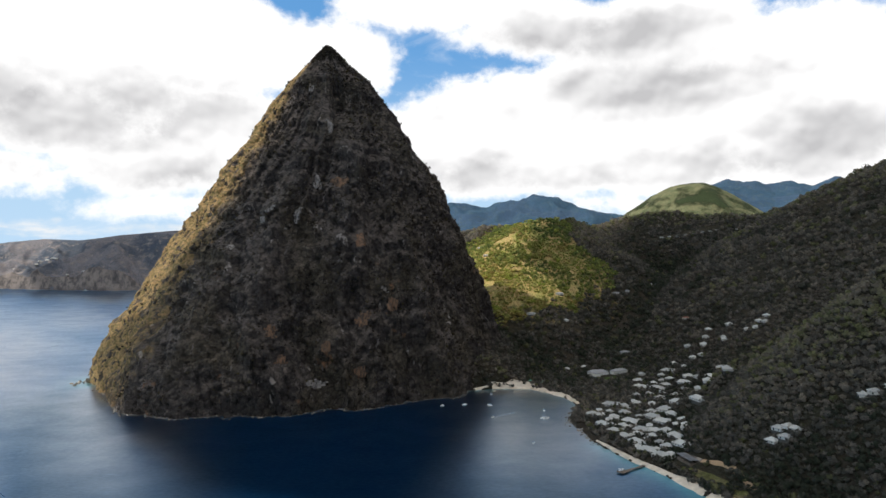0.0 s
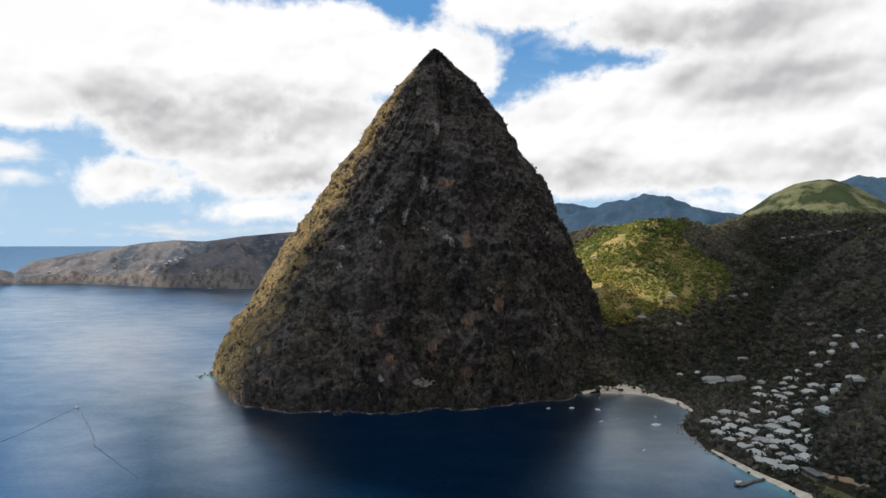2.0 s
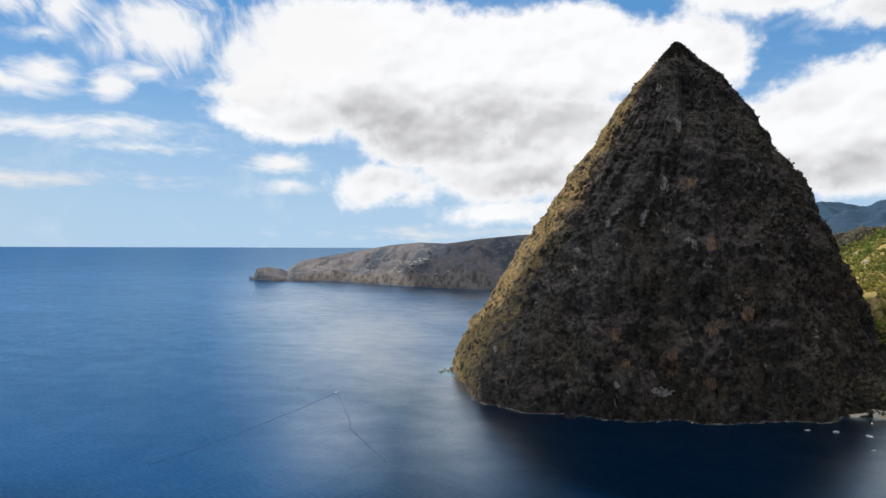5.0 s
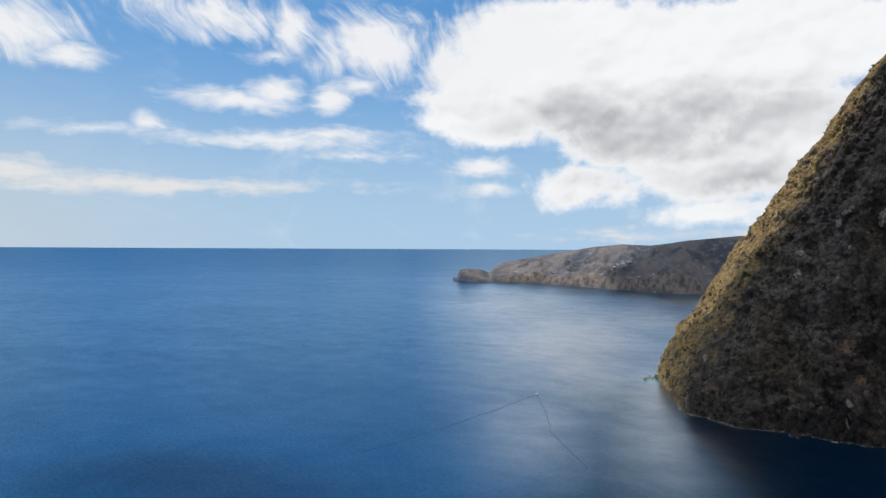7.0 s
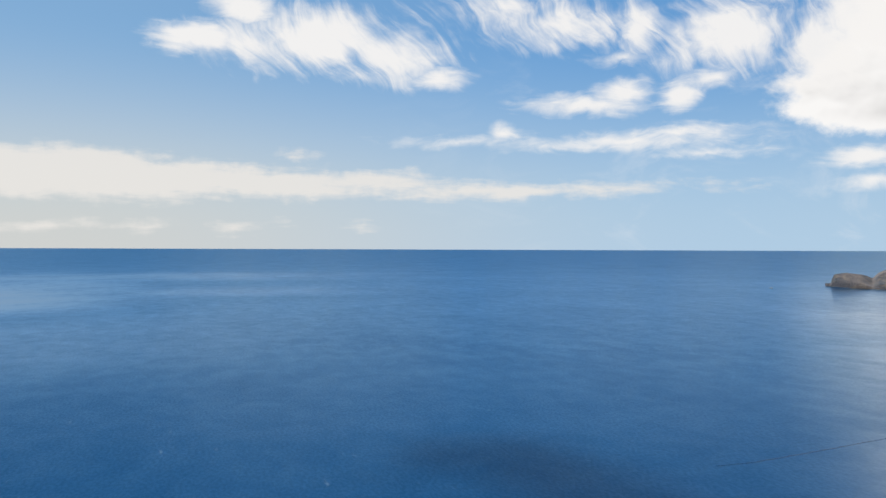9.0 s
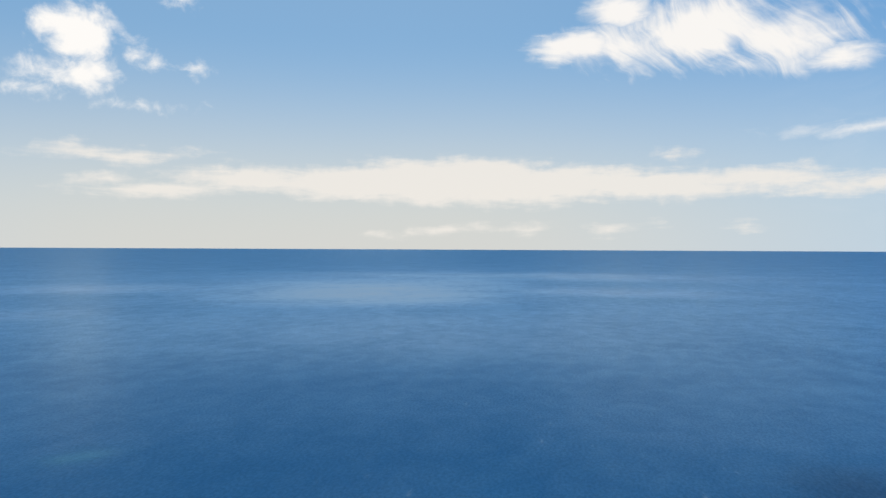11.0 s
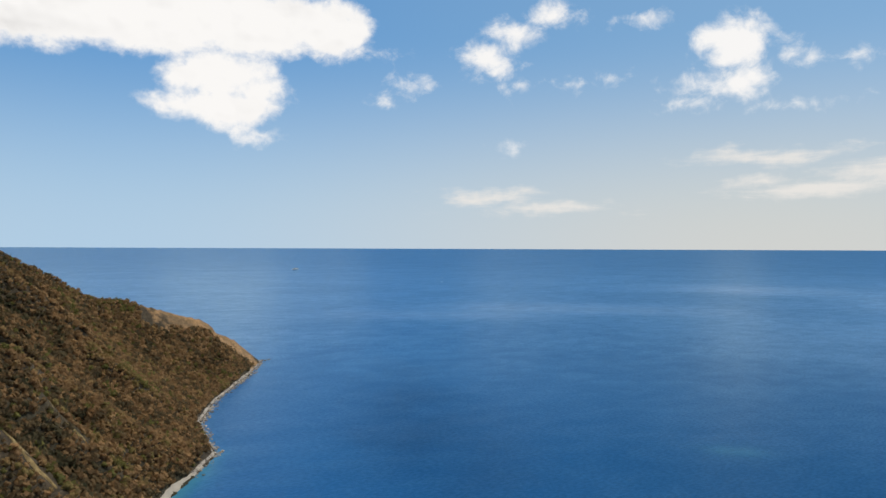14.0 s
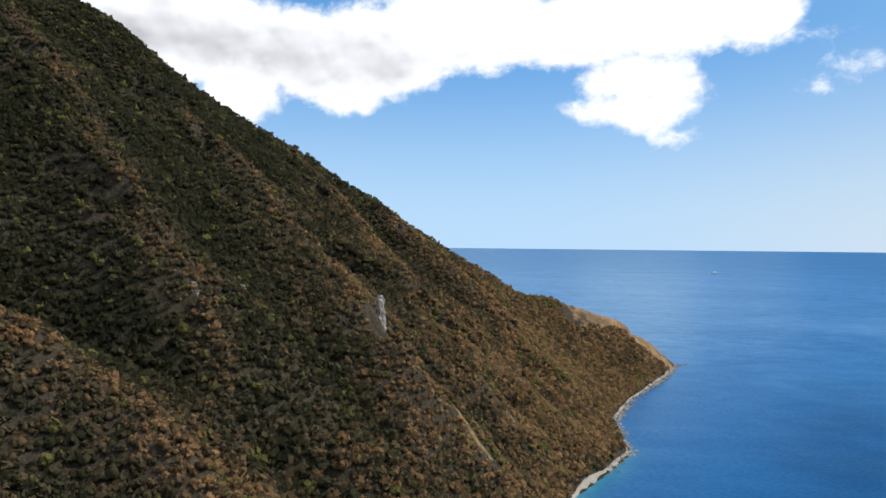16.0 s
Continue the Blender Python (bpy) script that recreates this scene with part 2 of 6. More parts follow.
    wide = g.noise(g.vec("MULTIPLY", here, (0.10, 0.22, 1.0)), 2.2, 4.0, 0.5, 0.5)
    wisps = g.math("ADD", field(CIRRUS), g.math("ADD", g.math("MULTIPLY_ADD", hairs, 4.4, -2.35), g.math("MULTIPLY_ADD", wide, 1.8, -0.95)))
    drawn = g.noise(g.vec("MULTIPLY", swirl, (0.35, 1.3, 1.0)), 1.0, 6.0, 0.6, 0.5)
    torn = g.math("ADD", field(WISPS), g.math("MULTIPLY_ADD", drawn, 1.1, -0.58))
    ice = g.math("MAXIMUM", g.ramp(wisps, -0.9, 1.6), g.ramp(torn, -0.40, 0.65))
    colour = g.mix(g.math("MULTIPLY", ice, 0.95), colour, (0.97, 0.955, 0.94))
    back = g.node("ShaderNodeBackground")
    g.plug(back.inputs["Color"], colour)
    g.plug(back.inputs["Strength"], SKY_STRENGTH)
    g.plug(g.node("ShaderNodeOutputWorld").inputs[0], back.outputs[0])


SKY_STRENGTH, SKY_GAIN = 1.0, 0.098
make_sky()

# ---- helpers for the land ----
def lattice(ix, iy, iz):
    h = (ix * 374761393 + iy * 668265263 + iz * 2147483647) & 0xFFFFFFFF
    h = ((h ^ (h >> 13)) * 1274126177) & 0xFFFFFFFF
    return ((h ^ (h >> 16)) & 0xFFFF) / 65535.0


def rough(x, y, z=0.0):
    """Smooth noise from 0 to 1."""
    x, y, z = np.broadcast_arrays(np.asarray(x, float), np.asarray(y, float), np.asarray(z, float))
    ix, iy, iz = (np.floor(v).astype(np.int64) for v in (x, y, z))
    fx, fy, fz = x - ix, y - iy, z - iz
    fx, fy, fz = (f * f * (3 - 2 * f) for f in (fx, fy, fz))
    out = 0.0
    for dx in (0, 1):
        for dy in (0, 1):
            for dz in (0, 1):
                w = (fx if dx else 1 - fx) * (fy if dy else 1 - fy) * (fz if dz else 1 - fz)
                out = out + w * lattice(ix + dx + 5000, iy + dy + 7000, iz + dz + 9000)
    return out


def fractal(x, y, z=0.0, octaves=4, gain=0.5):
    """Layered noise from about -1 to 1."""
    x, y, z = (np.asarray(v, float) for v in (x, y, z))
    total, amp, norm = 0.0, 1.0, 0.0
    for o in range(octaves):
        total = total + amp * (2 * rough(x * 2 ** o + 13.7 * o, y * 2 ** o - 5.1 * o, z * 2 ** o + 3.3 * o) - 1)
        norm += amp
        amp *= gain
    return total / norm


def folded(x, y, z=0.0, octaves=4, gain=0.5):
    """Sharp-crested noise, 0 in the creases to 1 on the crests."""
    x, y, z = (np.asarray(v, float) for v in (x, y, z))
    total, amp, norm = 0.0, 1.0, 0.0
    for o in range(octaves):
        total = total + amp * (1 - np.abs(2 * rough(x * 2 ** o + 3.7 * o, y * 2 ** o + 9.1 * o, z * 2 ** o) - 1))
        norm += amp
        amp *= gain
    return total / norm


def mesh_of(name, verts, faces, material, smooth=True):
    """A mesh from arrays: verts (n, 3), faces (m, 3 or 4)."""
    me = bpy.data.meshes.new(name)
    verts, faces = np.asarray(verts, np.float32), np.asarray(faces, np.int32)
    k = faces.shape[1]
    me.vertices.add(len(verts))
    me.vertices.foreach_set("co", verts.ravel())
    me.loops.add(faces.size)
    me.loops.foreach_set("vertex_index", faces.ravel())
    me.polygons.add(len(faces))
    me.polygons.foreach_set("loop_start", np.arange(0, faces.size, k, dtype=np.int32))
    me.polygons.foreach_set("use_smooth", np.full(len(faces), smooth))
    me.update(calc_edges=True)
    me.validate()
    me.materials.append(material)
    return me


def grid_faces(rows, cols, wrap=False):
    i, j = np.meshgrid(np.arange(rows - 1), np.arange(cols if wrap else cols - 1), indexing="ij")
    k = (j + 1) % cols
    return np.stack([i * cols + j, i * cols + k, (i + 1) * cols + k, (i + 1) * cols + j], -1).reshape(-1, 4)


def place(az, dist, rise=0.0):
    """The point at that azimuth (degrees to the left) and distance, rise metres for each metre out from the eye's height."""
    return (-math.sin(radians(az)) * dist, math.cos(radians(az)) * dist, EYE + rise * dist)


def along(px, py, line):
    """Distance to a polyline of (x, y, ...) points and the third values at the nearest place."""
    best = np.full(px.shape, 1e9)
    third = np.zeros(px.shape)
    for a, b in zip(line[:-1], line[1:]):
        dx, dy = b[0] - a[0], b[1] - a[1]
        t = np.clip(((px - a[0]) * dx + (py - a[1]) * dy) / (dx * dx + dy * dy + 1e-9), 0, 1)
        d = np.hypot(px - a[0] - t * dx, py - a[1] - t * dy)
        near = d < best
        best = np.where(near, d, best)
        if len(a) > 2:
            third = np.where(near, a[2] + t * (b[2] - a[2]), third)
    return best, third


def inside(px, py, ring):
    odd = np.zeros(px.shape, bool)
    for (ax, ay), (bx, by) in zip(ring, ring[1:] + ring[:1]):
        cross = ((ay > py) != (by > py)) & (px < (bx - ax) * (py - ay) / (by - ay + 1e-12) + ax)
        odd ^= cross
    return odd


def ridge(px, py, line, slope, bow=1.0):
    """Height of a mountain ridge: its crest line, falling away at slope."""
    best = np.full(px.shape, -1e4)
    for a, b in zip(line[:-1], line[1:]):
        dx, dy = b[0] - a[0], b[1] - a[1]
        t = np.clip(((px - a[0]) * dx + (py - a[1]) * dy) / (dx * dx + dy * dy + 1e-9), 0, 1)
        d = np.hypot(px - a[0] - t * dx, py - a[1] - t * dy)
        best = np.maximum(best, a[2] + t * (b[2] - a[2]) - slope * d ** bow)
    return best


def soft_max(a, b, k):
    h = np.clip(0.5 + 0.5 * (a - b) / k, 0, 1)
    return b + (a - b) * h + k * h * (1 - h)


# ---- materials ----
def material(name):
    m = bpy.data.materials.new(name)
    m.use_nodes = True
    return m, Graph(m.node_tree)


def finish(g, colour, roughness=0.9, normal=None, metallic=0.0, specular=None):
    b = g.node("ShaderNodeBsdfPrincipled")
    g.plug(b.inputs["Base Color"], (*colour, 1) if isinstance(colour, tuple) else colour)
    g.plug(b.inputs["Roughness"], roughness)
    g.plug(b.inputs["Metallic"], metallic)
    g.plug(b.inputs["Specular IOR Level"], specular)
    g.plug(b.inputs["Normal"], normal)
    g.plug(g.node("ShaderNodeOutputMaterial").inputs[0], b.outputs[0])
    return b


def where(g):
    return g.node("ShaderNodeNewGeometry").outputs["Position"]


def wooded_ground(name, brown, olive, straw, meadow=None):
    """Dry scrub seen from afar: brown and olive, with straw-coloured grass between; meadow: (x, y, radius) of open pasture."""
    m, g = material(name)
    p = where(g)
    big, mid, fine = g.noise(p, 0.006, 4.0), g.noise(p, 0.035, 5.0, 0.6), g.noise(p, 0.22, 5.0, 0.65)
    c = g.mix(g.ramp(big, 0.4, 0.62), brown, olive)
    c = g.mix(g.math("MULTIPLY", g.ramp(mid, 0.5, 0.68), 0.7), c, straw)
    if meadow:
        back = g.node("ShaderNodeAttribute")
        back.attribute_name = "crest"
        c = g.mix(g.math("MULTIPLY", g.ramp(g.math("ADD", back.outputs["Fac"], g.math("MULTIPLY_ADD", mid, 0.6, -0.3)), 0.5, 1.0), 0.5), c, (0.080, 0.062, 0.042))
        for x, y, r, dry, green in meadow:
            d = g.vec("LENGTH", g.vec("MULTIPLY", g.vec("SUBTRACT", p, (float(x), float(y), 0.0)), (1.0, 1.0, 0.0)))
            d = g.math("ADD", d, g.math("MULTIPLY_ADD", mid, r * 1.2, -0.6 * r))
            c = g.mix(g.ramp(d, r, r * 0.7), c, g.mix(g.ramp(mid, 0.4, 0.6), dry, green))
    c = g.mix(g.ramp(fine, 0.3, 0.7), c, g.mix(1.0, c, (0.5, 0.5, 0.47), "MULTIPLY"))
    finish(g, c, 0.95, g.bump(fine, 1.0, 4.0), specular=0.1)
    return m


# the first pasture, the sunlit hill, is coloured brighter to add to its sunlight
SCRUB = wooded_ground("dry_scrub", (0.056, 0.046, 0.034), (0.046, 0.043, 0.028), (0.085, 0.066, 0.042),
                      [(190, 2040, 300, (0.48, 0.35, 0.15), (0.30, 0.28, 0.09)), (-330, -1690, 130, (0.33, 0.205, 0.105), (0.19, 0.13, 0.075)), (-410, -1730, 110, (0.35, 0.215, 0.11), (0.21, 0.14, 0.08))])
# blue distance haze is mixed into these wood colours
HAZED_WOOD = wooded_ground("hazed_wood", (0.056, 0.100, 0.168), (0.046, 0.096, 0.155), (0.085, 0.130, 0.160))
# the headland's brown is paled and blued in place of distance haze
HAZED_CAPE = wooded_ground("hazed_cape", (0.235, 0.220, 0.235), (0.105, 0.122, 0.155), (0.37, 0.315, 0.28))


def pasture_hill():
    m, g = material("pasture_and_woods")
    p = where(g)
    big, mid, fine = g.noise(p, 0.009, 5.0, 0.6), g.noise(p, 0.03, 5.0, 0.65), g.noise(p, 0.12, 4.0, 0.7)
    c = g.mix(g.ramp(mid, 0.35, 0.65), (0.110, 0.125, 0.062), (0.185, 0.180, 0.098))
    trees = g.ramp(g.math("ADD", big, g.math("MULTIPLY_ADD", fine, 0.3, -0.15)), 0.46, 0.60)
    c = g.mix(trees, c, g.mix(fine, (0.022, 0.036, 0.018), (0.055, 0.070, 0.030)))
    finish(g, c, 0.95, g.bump(g.math("ADD", fine, trees), 1.0, 8.0), specular=0.1)
    return m


GREEN_HILL = pasture_hill()


def peak_rock():
    m, g = material("weathered_lava_rock")
    p = where(g)

    def clumps(scale, seed):
        n = g.node("ShaderNodeTexVoronoi")
        warp = g.vec("SCALE", g.noise_colour(p, scale * 1.6, 2.0), scale=0.55 / scale)
        g.plug(n.inputs["Vector"], g.vec("ADD", g.vec("ADD", p, warp), (seed, 0.0, 0.0)))
        n.inputs["Scale"].default_value = scale
        return n.outputs["Distance"], g.split(n.outputs["Color"])[0]

    big, mid, fine = g.noise(p, 0.008, 5.0, 0.6), g.noise(p, 0.03, 6.0, 0.66, 0.4), g.noise(p, 0.16, 6.0, 0.7)
    streak = g.noise(g.vec("MULTIPLY", p, (1.0, 1.0, 0.5)), 0.05, 6.0, 0.68)
    bush, own = clumps(0.11, 0.0)
    tuft, other = clumps(0.27, 40.0)
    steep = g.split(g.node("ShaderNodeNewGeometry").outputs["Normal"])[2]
    # scrub on gentler ground; bare walls painted darker, to shade the forms
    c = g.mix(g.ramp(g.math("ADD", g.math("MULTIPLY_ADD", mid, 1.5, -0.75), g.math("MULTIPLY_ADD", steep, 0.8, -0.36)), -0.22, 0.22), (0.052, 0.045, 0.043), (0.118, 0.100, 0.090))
    c = g.mix(g.math("MULTIPLY", g.ramp(big, 0.46, 0.62), 0.55), c, (0.082, 0.068, 0.046))
    # each bush and tuft has its own tone; shade painted in the gaps between
    c = g.mix(1.0, c, g.mix(own, (0.80, 0.80, 0.80), (1.25, 1.23, 1.20)), "MULTIPLY")
    c = g.mix(1.0, c, g.mix(other, (0.75, 0.75, 0.75), (1.28, 1.26, 1.22)), "MULTIPLY")
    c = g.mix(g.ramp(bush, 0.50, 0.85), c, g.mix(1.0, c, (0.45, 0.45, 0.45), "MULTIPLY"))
    # bare crags; the hollows darkened in colour, like shaded overhangs
    crag = g.noise(g.vec("MULTIPLY", p, (1.0, 1.0, 0.55)), 0.055, 7.0, 0.72, 0.5)
    c = g.mix(g.math("MULTIPLY", g.ramp(crag, 0.56, 0.66), g.ramp(other, 0.2, 0.7)), c, (0.175, 0.150, 0.138))
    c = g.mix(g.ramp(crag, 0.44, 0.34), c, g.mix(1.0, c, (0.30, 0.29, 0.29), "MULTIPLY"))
    # pale scars and rust-coloured stains on bare faces
    pale = g.math("MULTIPLY", g.ramp(g.noise(g.vec("MULTIPLY", p, (1.0, 1.0, 0.5)), 0.022, 3.0, 0.7), 0.655, 0.70), g.ramp(fine, 0.4, 0.55))
    c = g.mix(pale, c, (0.36, 0.32, 0.29))
    rust = g.math("MULTIPLY", g.ramp(g.noise(g.vec("ADD", p, (77.0, 31.0, 5.0)), 0.020, 4.0, 0.65), 0.625, 0.70), g.ramp(g.split(p)[2], 360.0, 200.0))
    c = g.mix(g.math("MULTIPLY", rust, g.ramp(streak, 0.36, 0.6, to_high=0.8)), c, (0.23, 0.125, 0.07))
    # dry grass and bushes on the seaward shoulder, brightened into a sunlit band
    x, y, z = g.split(p)
    aside = g.math("ADD", g.math("MULTIPLY", g.math("ADD", x, 268.0), -0.987), g.math("MULTIPLY", g.math("SUBTRACT", y, 1658.0), -0.159))
    share = g.math("DIVIDE", aside, g.math("MULTIPLY_ADD", g.math("SUBTRACT", 770.0, z), 0.68, 6.0))
    grass = g.math("MULTIPLY", g.ramp(g.math("ADD", share, g.math("MULTIPLY", mid, 0.45)), 0.88, 1.05), g.ramp(g.math("ADD", streak, g.math("MULTIPLY_ADD", own, 0.3, -0.15)), 0.32, 0.52))
    c = g.mix(grass, c, g.mix(g.ramp(g.math("ADD", fine, g.math("MULTIPLY_ADD", other, 0.3, -0.15)), 0.38, 0.62), (0.42, 0.27, 0.125), (0.19, 0.15, 0.062)))
    height = g.math("ADD", g.math("MULTIPLY", fine, 0.9), g.math("MULTIPLY", crag, 1.4))
    height = g.math("SUBTRACT", height, g.math("MULTIPLY_ADD", bush, 0.45, g.math("MULTIPLY", tuft, 0.22)))
    finish(g, c, 0.95, g.bump(height, 1.0, 10.0), specular=0.15)
    return m


def sea_water():
    m, g = material("sea_water")
    p = where(g)
    x, y, z = g.split(p)
    # waves lie as on a level sea, also where the sheet climbs to the skyline
    level = g.math("DIVIDE", EYE, g.math("SUBTRACT", EYE, z))
    q = g.vec("MULTIPLY", g.vec("SCALE", p, scale=level), (1.0, 1.3, 0.0))
    swell = g.noise(g.vec("MULTIPLY", p, (1.0, 2.2, 1.0)), 0.03, 4.0, 0.6, 0.3)
    ripple = g.noise(g.vec("MULTIPLY", p, (1.0, 1.7, 1.0)), 0.13, 4.0, 0.65)
    slick = g.noise(q, 0.0013, 7.0, 0.60, 0.9)
    streak = g.noise(q, 0.011, 7.0, 0.66, 0.4)
    deep = g.mix(g.ramp(slick, 0.35, 0.7), (0.0008, 0.0420, 0.134), (0.0012, 0.047, 0.144))
    # ripples lightened and darkened in the body colour, in place of wave shading
    deep = g.mix(g.ramp(ripple, 0.35, 0.65), g.mix(1.0, deep, (0.91, 0.91, 0.91), "MULTIPLY"), g.mix(1.0, deep, (1.08, 1.08, 1.08), "MULTIPLY"))
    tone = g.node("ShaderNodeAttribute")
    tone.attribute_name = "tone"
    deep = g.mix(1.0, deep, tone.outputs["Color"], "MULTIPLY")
    # pale sand shows through the shallows
    near = g.node("ShaderNodeAttribute")
    near.attribute_name = "shallow"
    shoal = g.math("MULTIPLY", near.outputs["Fac"], g.ramp(swell, 0.1, 0.6, to_low=0.6, to_high=1.0))
    c = g.mix(shoal, deep, (0.06, 0.23, 0.27))
    # scattered streaks of foam
    caps = g.noise(g.vec("MULTIPLY", q, (1.0, 1.8, 1.0)), 0.020, 4.0, 0.6, 0.5)
    gusts = g.noise(q, 0.0022, 3.0)
    c = g.mix(g.math("MULTIPLY", g.ramp(caps, 0.66, 0.76), g.ramp(gusts, 0.42, 0.6, to_high=0.30)), c, (0.20, 0.31, 0.43))
    height = g.math("ADD", g.math("MULTIPLY", swell, 1.5), g.math("MULTIPLY", ripple, 1.5))
    tilt = g.bump(g.math("MULTIPLY", height, g.ramp(tone.outputs["Fac"], 0.4, 1.0, to_low=0.3)), 0.15, 1.5)
    body, gloss, both = g.node("ShaderNodeBsdfDiffuse"), g.node("ShaderNodeBsdfGlossy"), g.node("ShaderNodeMixShader")
    g.plug(body.inputs["Color"], c)
    gloss.distribution, gloss.inputs["Roughness"].default_value = "BECKMANN", 0.30
    # how much the water mirrors: more far out, most in painted patches of cloud sheen
    sheen, sheen_patch = g.node("ShaderNodeAttribute"), g.node("ShaderNodeAttribute")
    sheen.attribute_name, sheen_patch.attribute_name = "sheen", "sheen_patch"
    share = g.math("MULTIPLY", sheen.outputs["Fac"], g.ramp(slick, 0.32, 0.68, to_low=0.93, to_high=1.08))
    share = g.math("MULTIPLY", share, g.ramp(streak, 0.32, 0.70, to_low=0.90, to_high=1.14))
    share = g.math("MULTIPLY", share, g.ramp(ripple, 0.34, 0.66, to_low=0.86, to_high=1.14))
    patch_share = g.math("MULTIPLY", sheen_patch.outputs["Fac"], g.ramp(g.math("ADD", slick, g.math("MULTIPLY_ADD", streak, 0.6, -0.3)), 0.26, 0.66, to_low=0.70))
    g.plug(gloss.inputs["Color"], g.mix(g.math("MINIMUM", patch_share, 1.0), (0.60, 0.84, 1.0), (1.0, 0.95, 0.90)))
    share = g.math("MINIMUM", g.math("MULTIPLY_ADD", patch_share, 0.50, share), 0.85)
    for s in (body, gloss):
        g.plug(s.inputs["Normal"], tilt)
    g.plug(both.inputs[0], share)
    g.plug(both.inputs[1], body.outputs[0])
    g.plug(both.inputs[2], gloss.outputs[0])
    g.plug(g.node("ShaderNodeOutputMaterial").inputs[0], both.outputs[0])
    return m


def sand_material():
    m, g = material("beach_sand")
    p = where(g)
    c = g.mix(g.ramp(g.noise(p, 0.12, 5.0, 0.6), 0.3, 0.7), (0.70, 0.61, 0.49), (0.54, 0.46, 0.36))
    finish(g, c, 0.95, g.bump(g.noise(p, 0.8, 4.0), 0.4, 0.3), specular=0.2)
    return m


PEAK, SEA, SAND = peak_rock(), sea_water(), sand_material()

# ---- the sea, one sheet out to the skyline ----
RIM, FLAT = 4930.0, 1900.0


def sea_level(r):
    """The far sea climbs to the eye's level, so that it meets the sky at the true skyline."""
    return (EYE - 1.5) * np.clip((np.asarray(r, float) - FLAT) / (RIM - FLAT), 0, 1) ** 1.7


def far_out(rise):
    """The distance at which a line of sight that falls by -rise meets the far sea."""
    r = np.linspace(300, RIM, 4000)
    return float(r[np.argmax(sea_level(r) - EYE - rise * r >= 0)])


def build_sea():
    rings = np.concatenate([[0.01], np.linspace(80, 680, 12), np.linspace(700, 1900, 110), np.linspace(1940, RIM, 75)])
    turn = np.linspace(0, 2 * np.pi, 500, endpoint=False)
    r, a = np.meshgrid(rings, turn, indexing="ij")
    x, y = r * np.cos(a), r * np.sin(a)
    verts = np.stack([x, y, sea_level(r)], -1).reshape(-1, 3)
    me = mesh_of("water", verts, grid_faces(len(rings), len(turn), True)[:, ::-1], SEA)
    # how much sea floor shows: shallows off the sand and round the point; last, a pale open-water patch
    shallow = np.zeros(r.shape)
    for line, reach, most in (([(18, 1383), (96, 1410), (174, 1413), (228, 1332), (238, 1262)], 9.0, 0.5), ([(222, 1014), (249, 935), (276, 878), (299, 809), (330, 690)], 15.0, 0.9),
                              ([(-100, -740), (-129, -829), (-189, -939), (-221, -1019)], 14.0, 0.55), ([(-221, -1019), (-237, -1202), (-294, -1362), (-421, -1608), (-520, -1800)], 9.0, 0.3), ([(-728, 1450), (-748, 1490), (-758, 1530)], 20.0, 0.9), ([(-885, -648), (-862, -672)], 20.0, 0.16)):
        d, _ = along(x, y, line)
        shallow = np.maximum(shallow, most * np.exp(-(np.maximum(d - 8, 0) / reach) ** 1.2 * (1 + 0.5 * fractal(x / 40, y / 40, 0.0, 3))))
    layer = me.attributes.new("shallow", "FLOAT", "POINT")
    layer.data.foreach_set("value", shallow.ravel().astype(np.float32))
    # painted sheen patches, for reflected cloud and haze: azimuth, degrees below the skyline, half width and half depth
    # in degrees
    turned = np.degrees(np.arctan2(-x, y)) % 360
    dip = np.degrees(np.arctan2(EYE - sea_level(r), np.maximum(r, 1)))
    sheen_patch = np.zeros(r.shape)
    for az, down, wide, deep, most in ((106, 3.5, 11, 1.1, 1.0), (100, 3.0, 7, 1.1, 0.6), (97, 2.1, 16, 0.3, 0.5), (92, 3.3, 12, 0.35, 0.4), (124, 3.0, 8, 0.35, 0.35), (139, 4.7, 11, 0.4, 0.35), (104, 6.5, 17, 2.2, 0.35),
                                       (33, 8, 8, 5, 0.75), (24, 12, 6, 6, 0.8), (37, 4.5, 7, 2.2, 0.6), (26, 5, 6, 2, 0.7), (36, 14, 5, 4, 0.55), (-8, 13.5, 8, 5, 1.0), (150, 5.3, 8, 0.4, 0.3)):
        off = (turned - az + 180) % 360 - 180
        sheen_patch = np.maximum(sheen_patch, most * np.exp(-np.abs(off / wide) ** 2.4 - np.abs((dip - down) / deep) ** 2.4))
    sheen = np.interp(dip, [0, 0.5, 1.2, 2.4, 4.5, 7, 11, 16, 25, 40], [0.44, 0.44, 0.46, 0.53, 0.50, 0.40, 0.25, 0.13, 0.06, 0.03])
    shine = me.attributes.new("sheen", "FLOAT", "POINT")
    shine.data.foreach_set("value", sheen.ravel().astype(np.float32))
    # painted body tones: bay darker for the spire's shade and reflection, southern water brighter
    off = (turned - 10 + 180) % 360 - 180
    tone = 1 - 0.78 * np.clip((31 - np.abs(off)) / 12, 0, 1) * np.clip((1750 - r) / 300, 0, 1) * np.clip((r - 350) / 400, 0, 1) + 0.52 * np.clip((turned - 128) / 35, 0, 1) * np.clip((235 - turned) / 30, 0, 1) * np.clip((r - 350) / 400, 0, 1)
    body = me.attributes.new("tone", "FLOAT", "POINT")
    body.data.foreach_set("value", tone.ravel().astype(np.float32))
    patch_share = me.attributes.new("sheen_patch", "FLOAT", "POINT")
    patch_share.data.foreach_set("value", sheen_patch.ravel().astype(np.float32))
    tagged(new("water", me), "deep blue tropical sea with wind streaks and turquoise shallows", "sea", kind="structure")


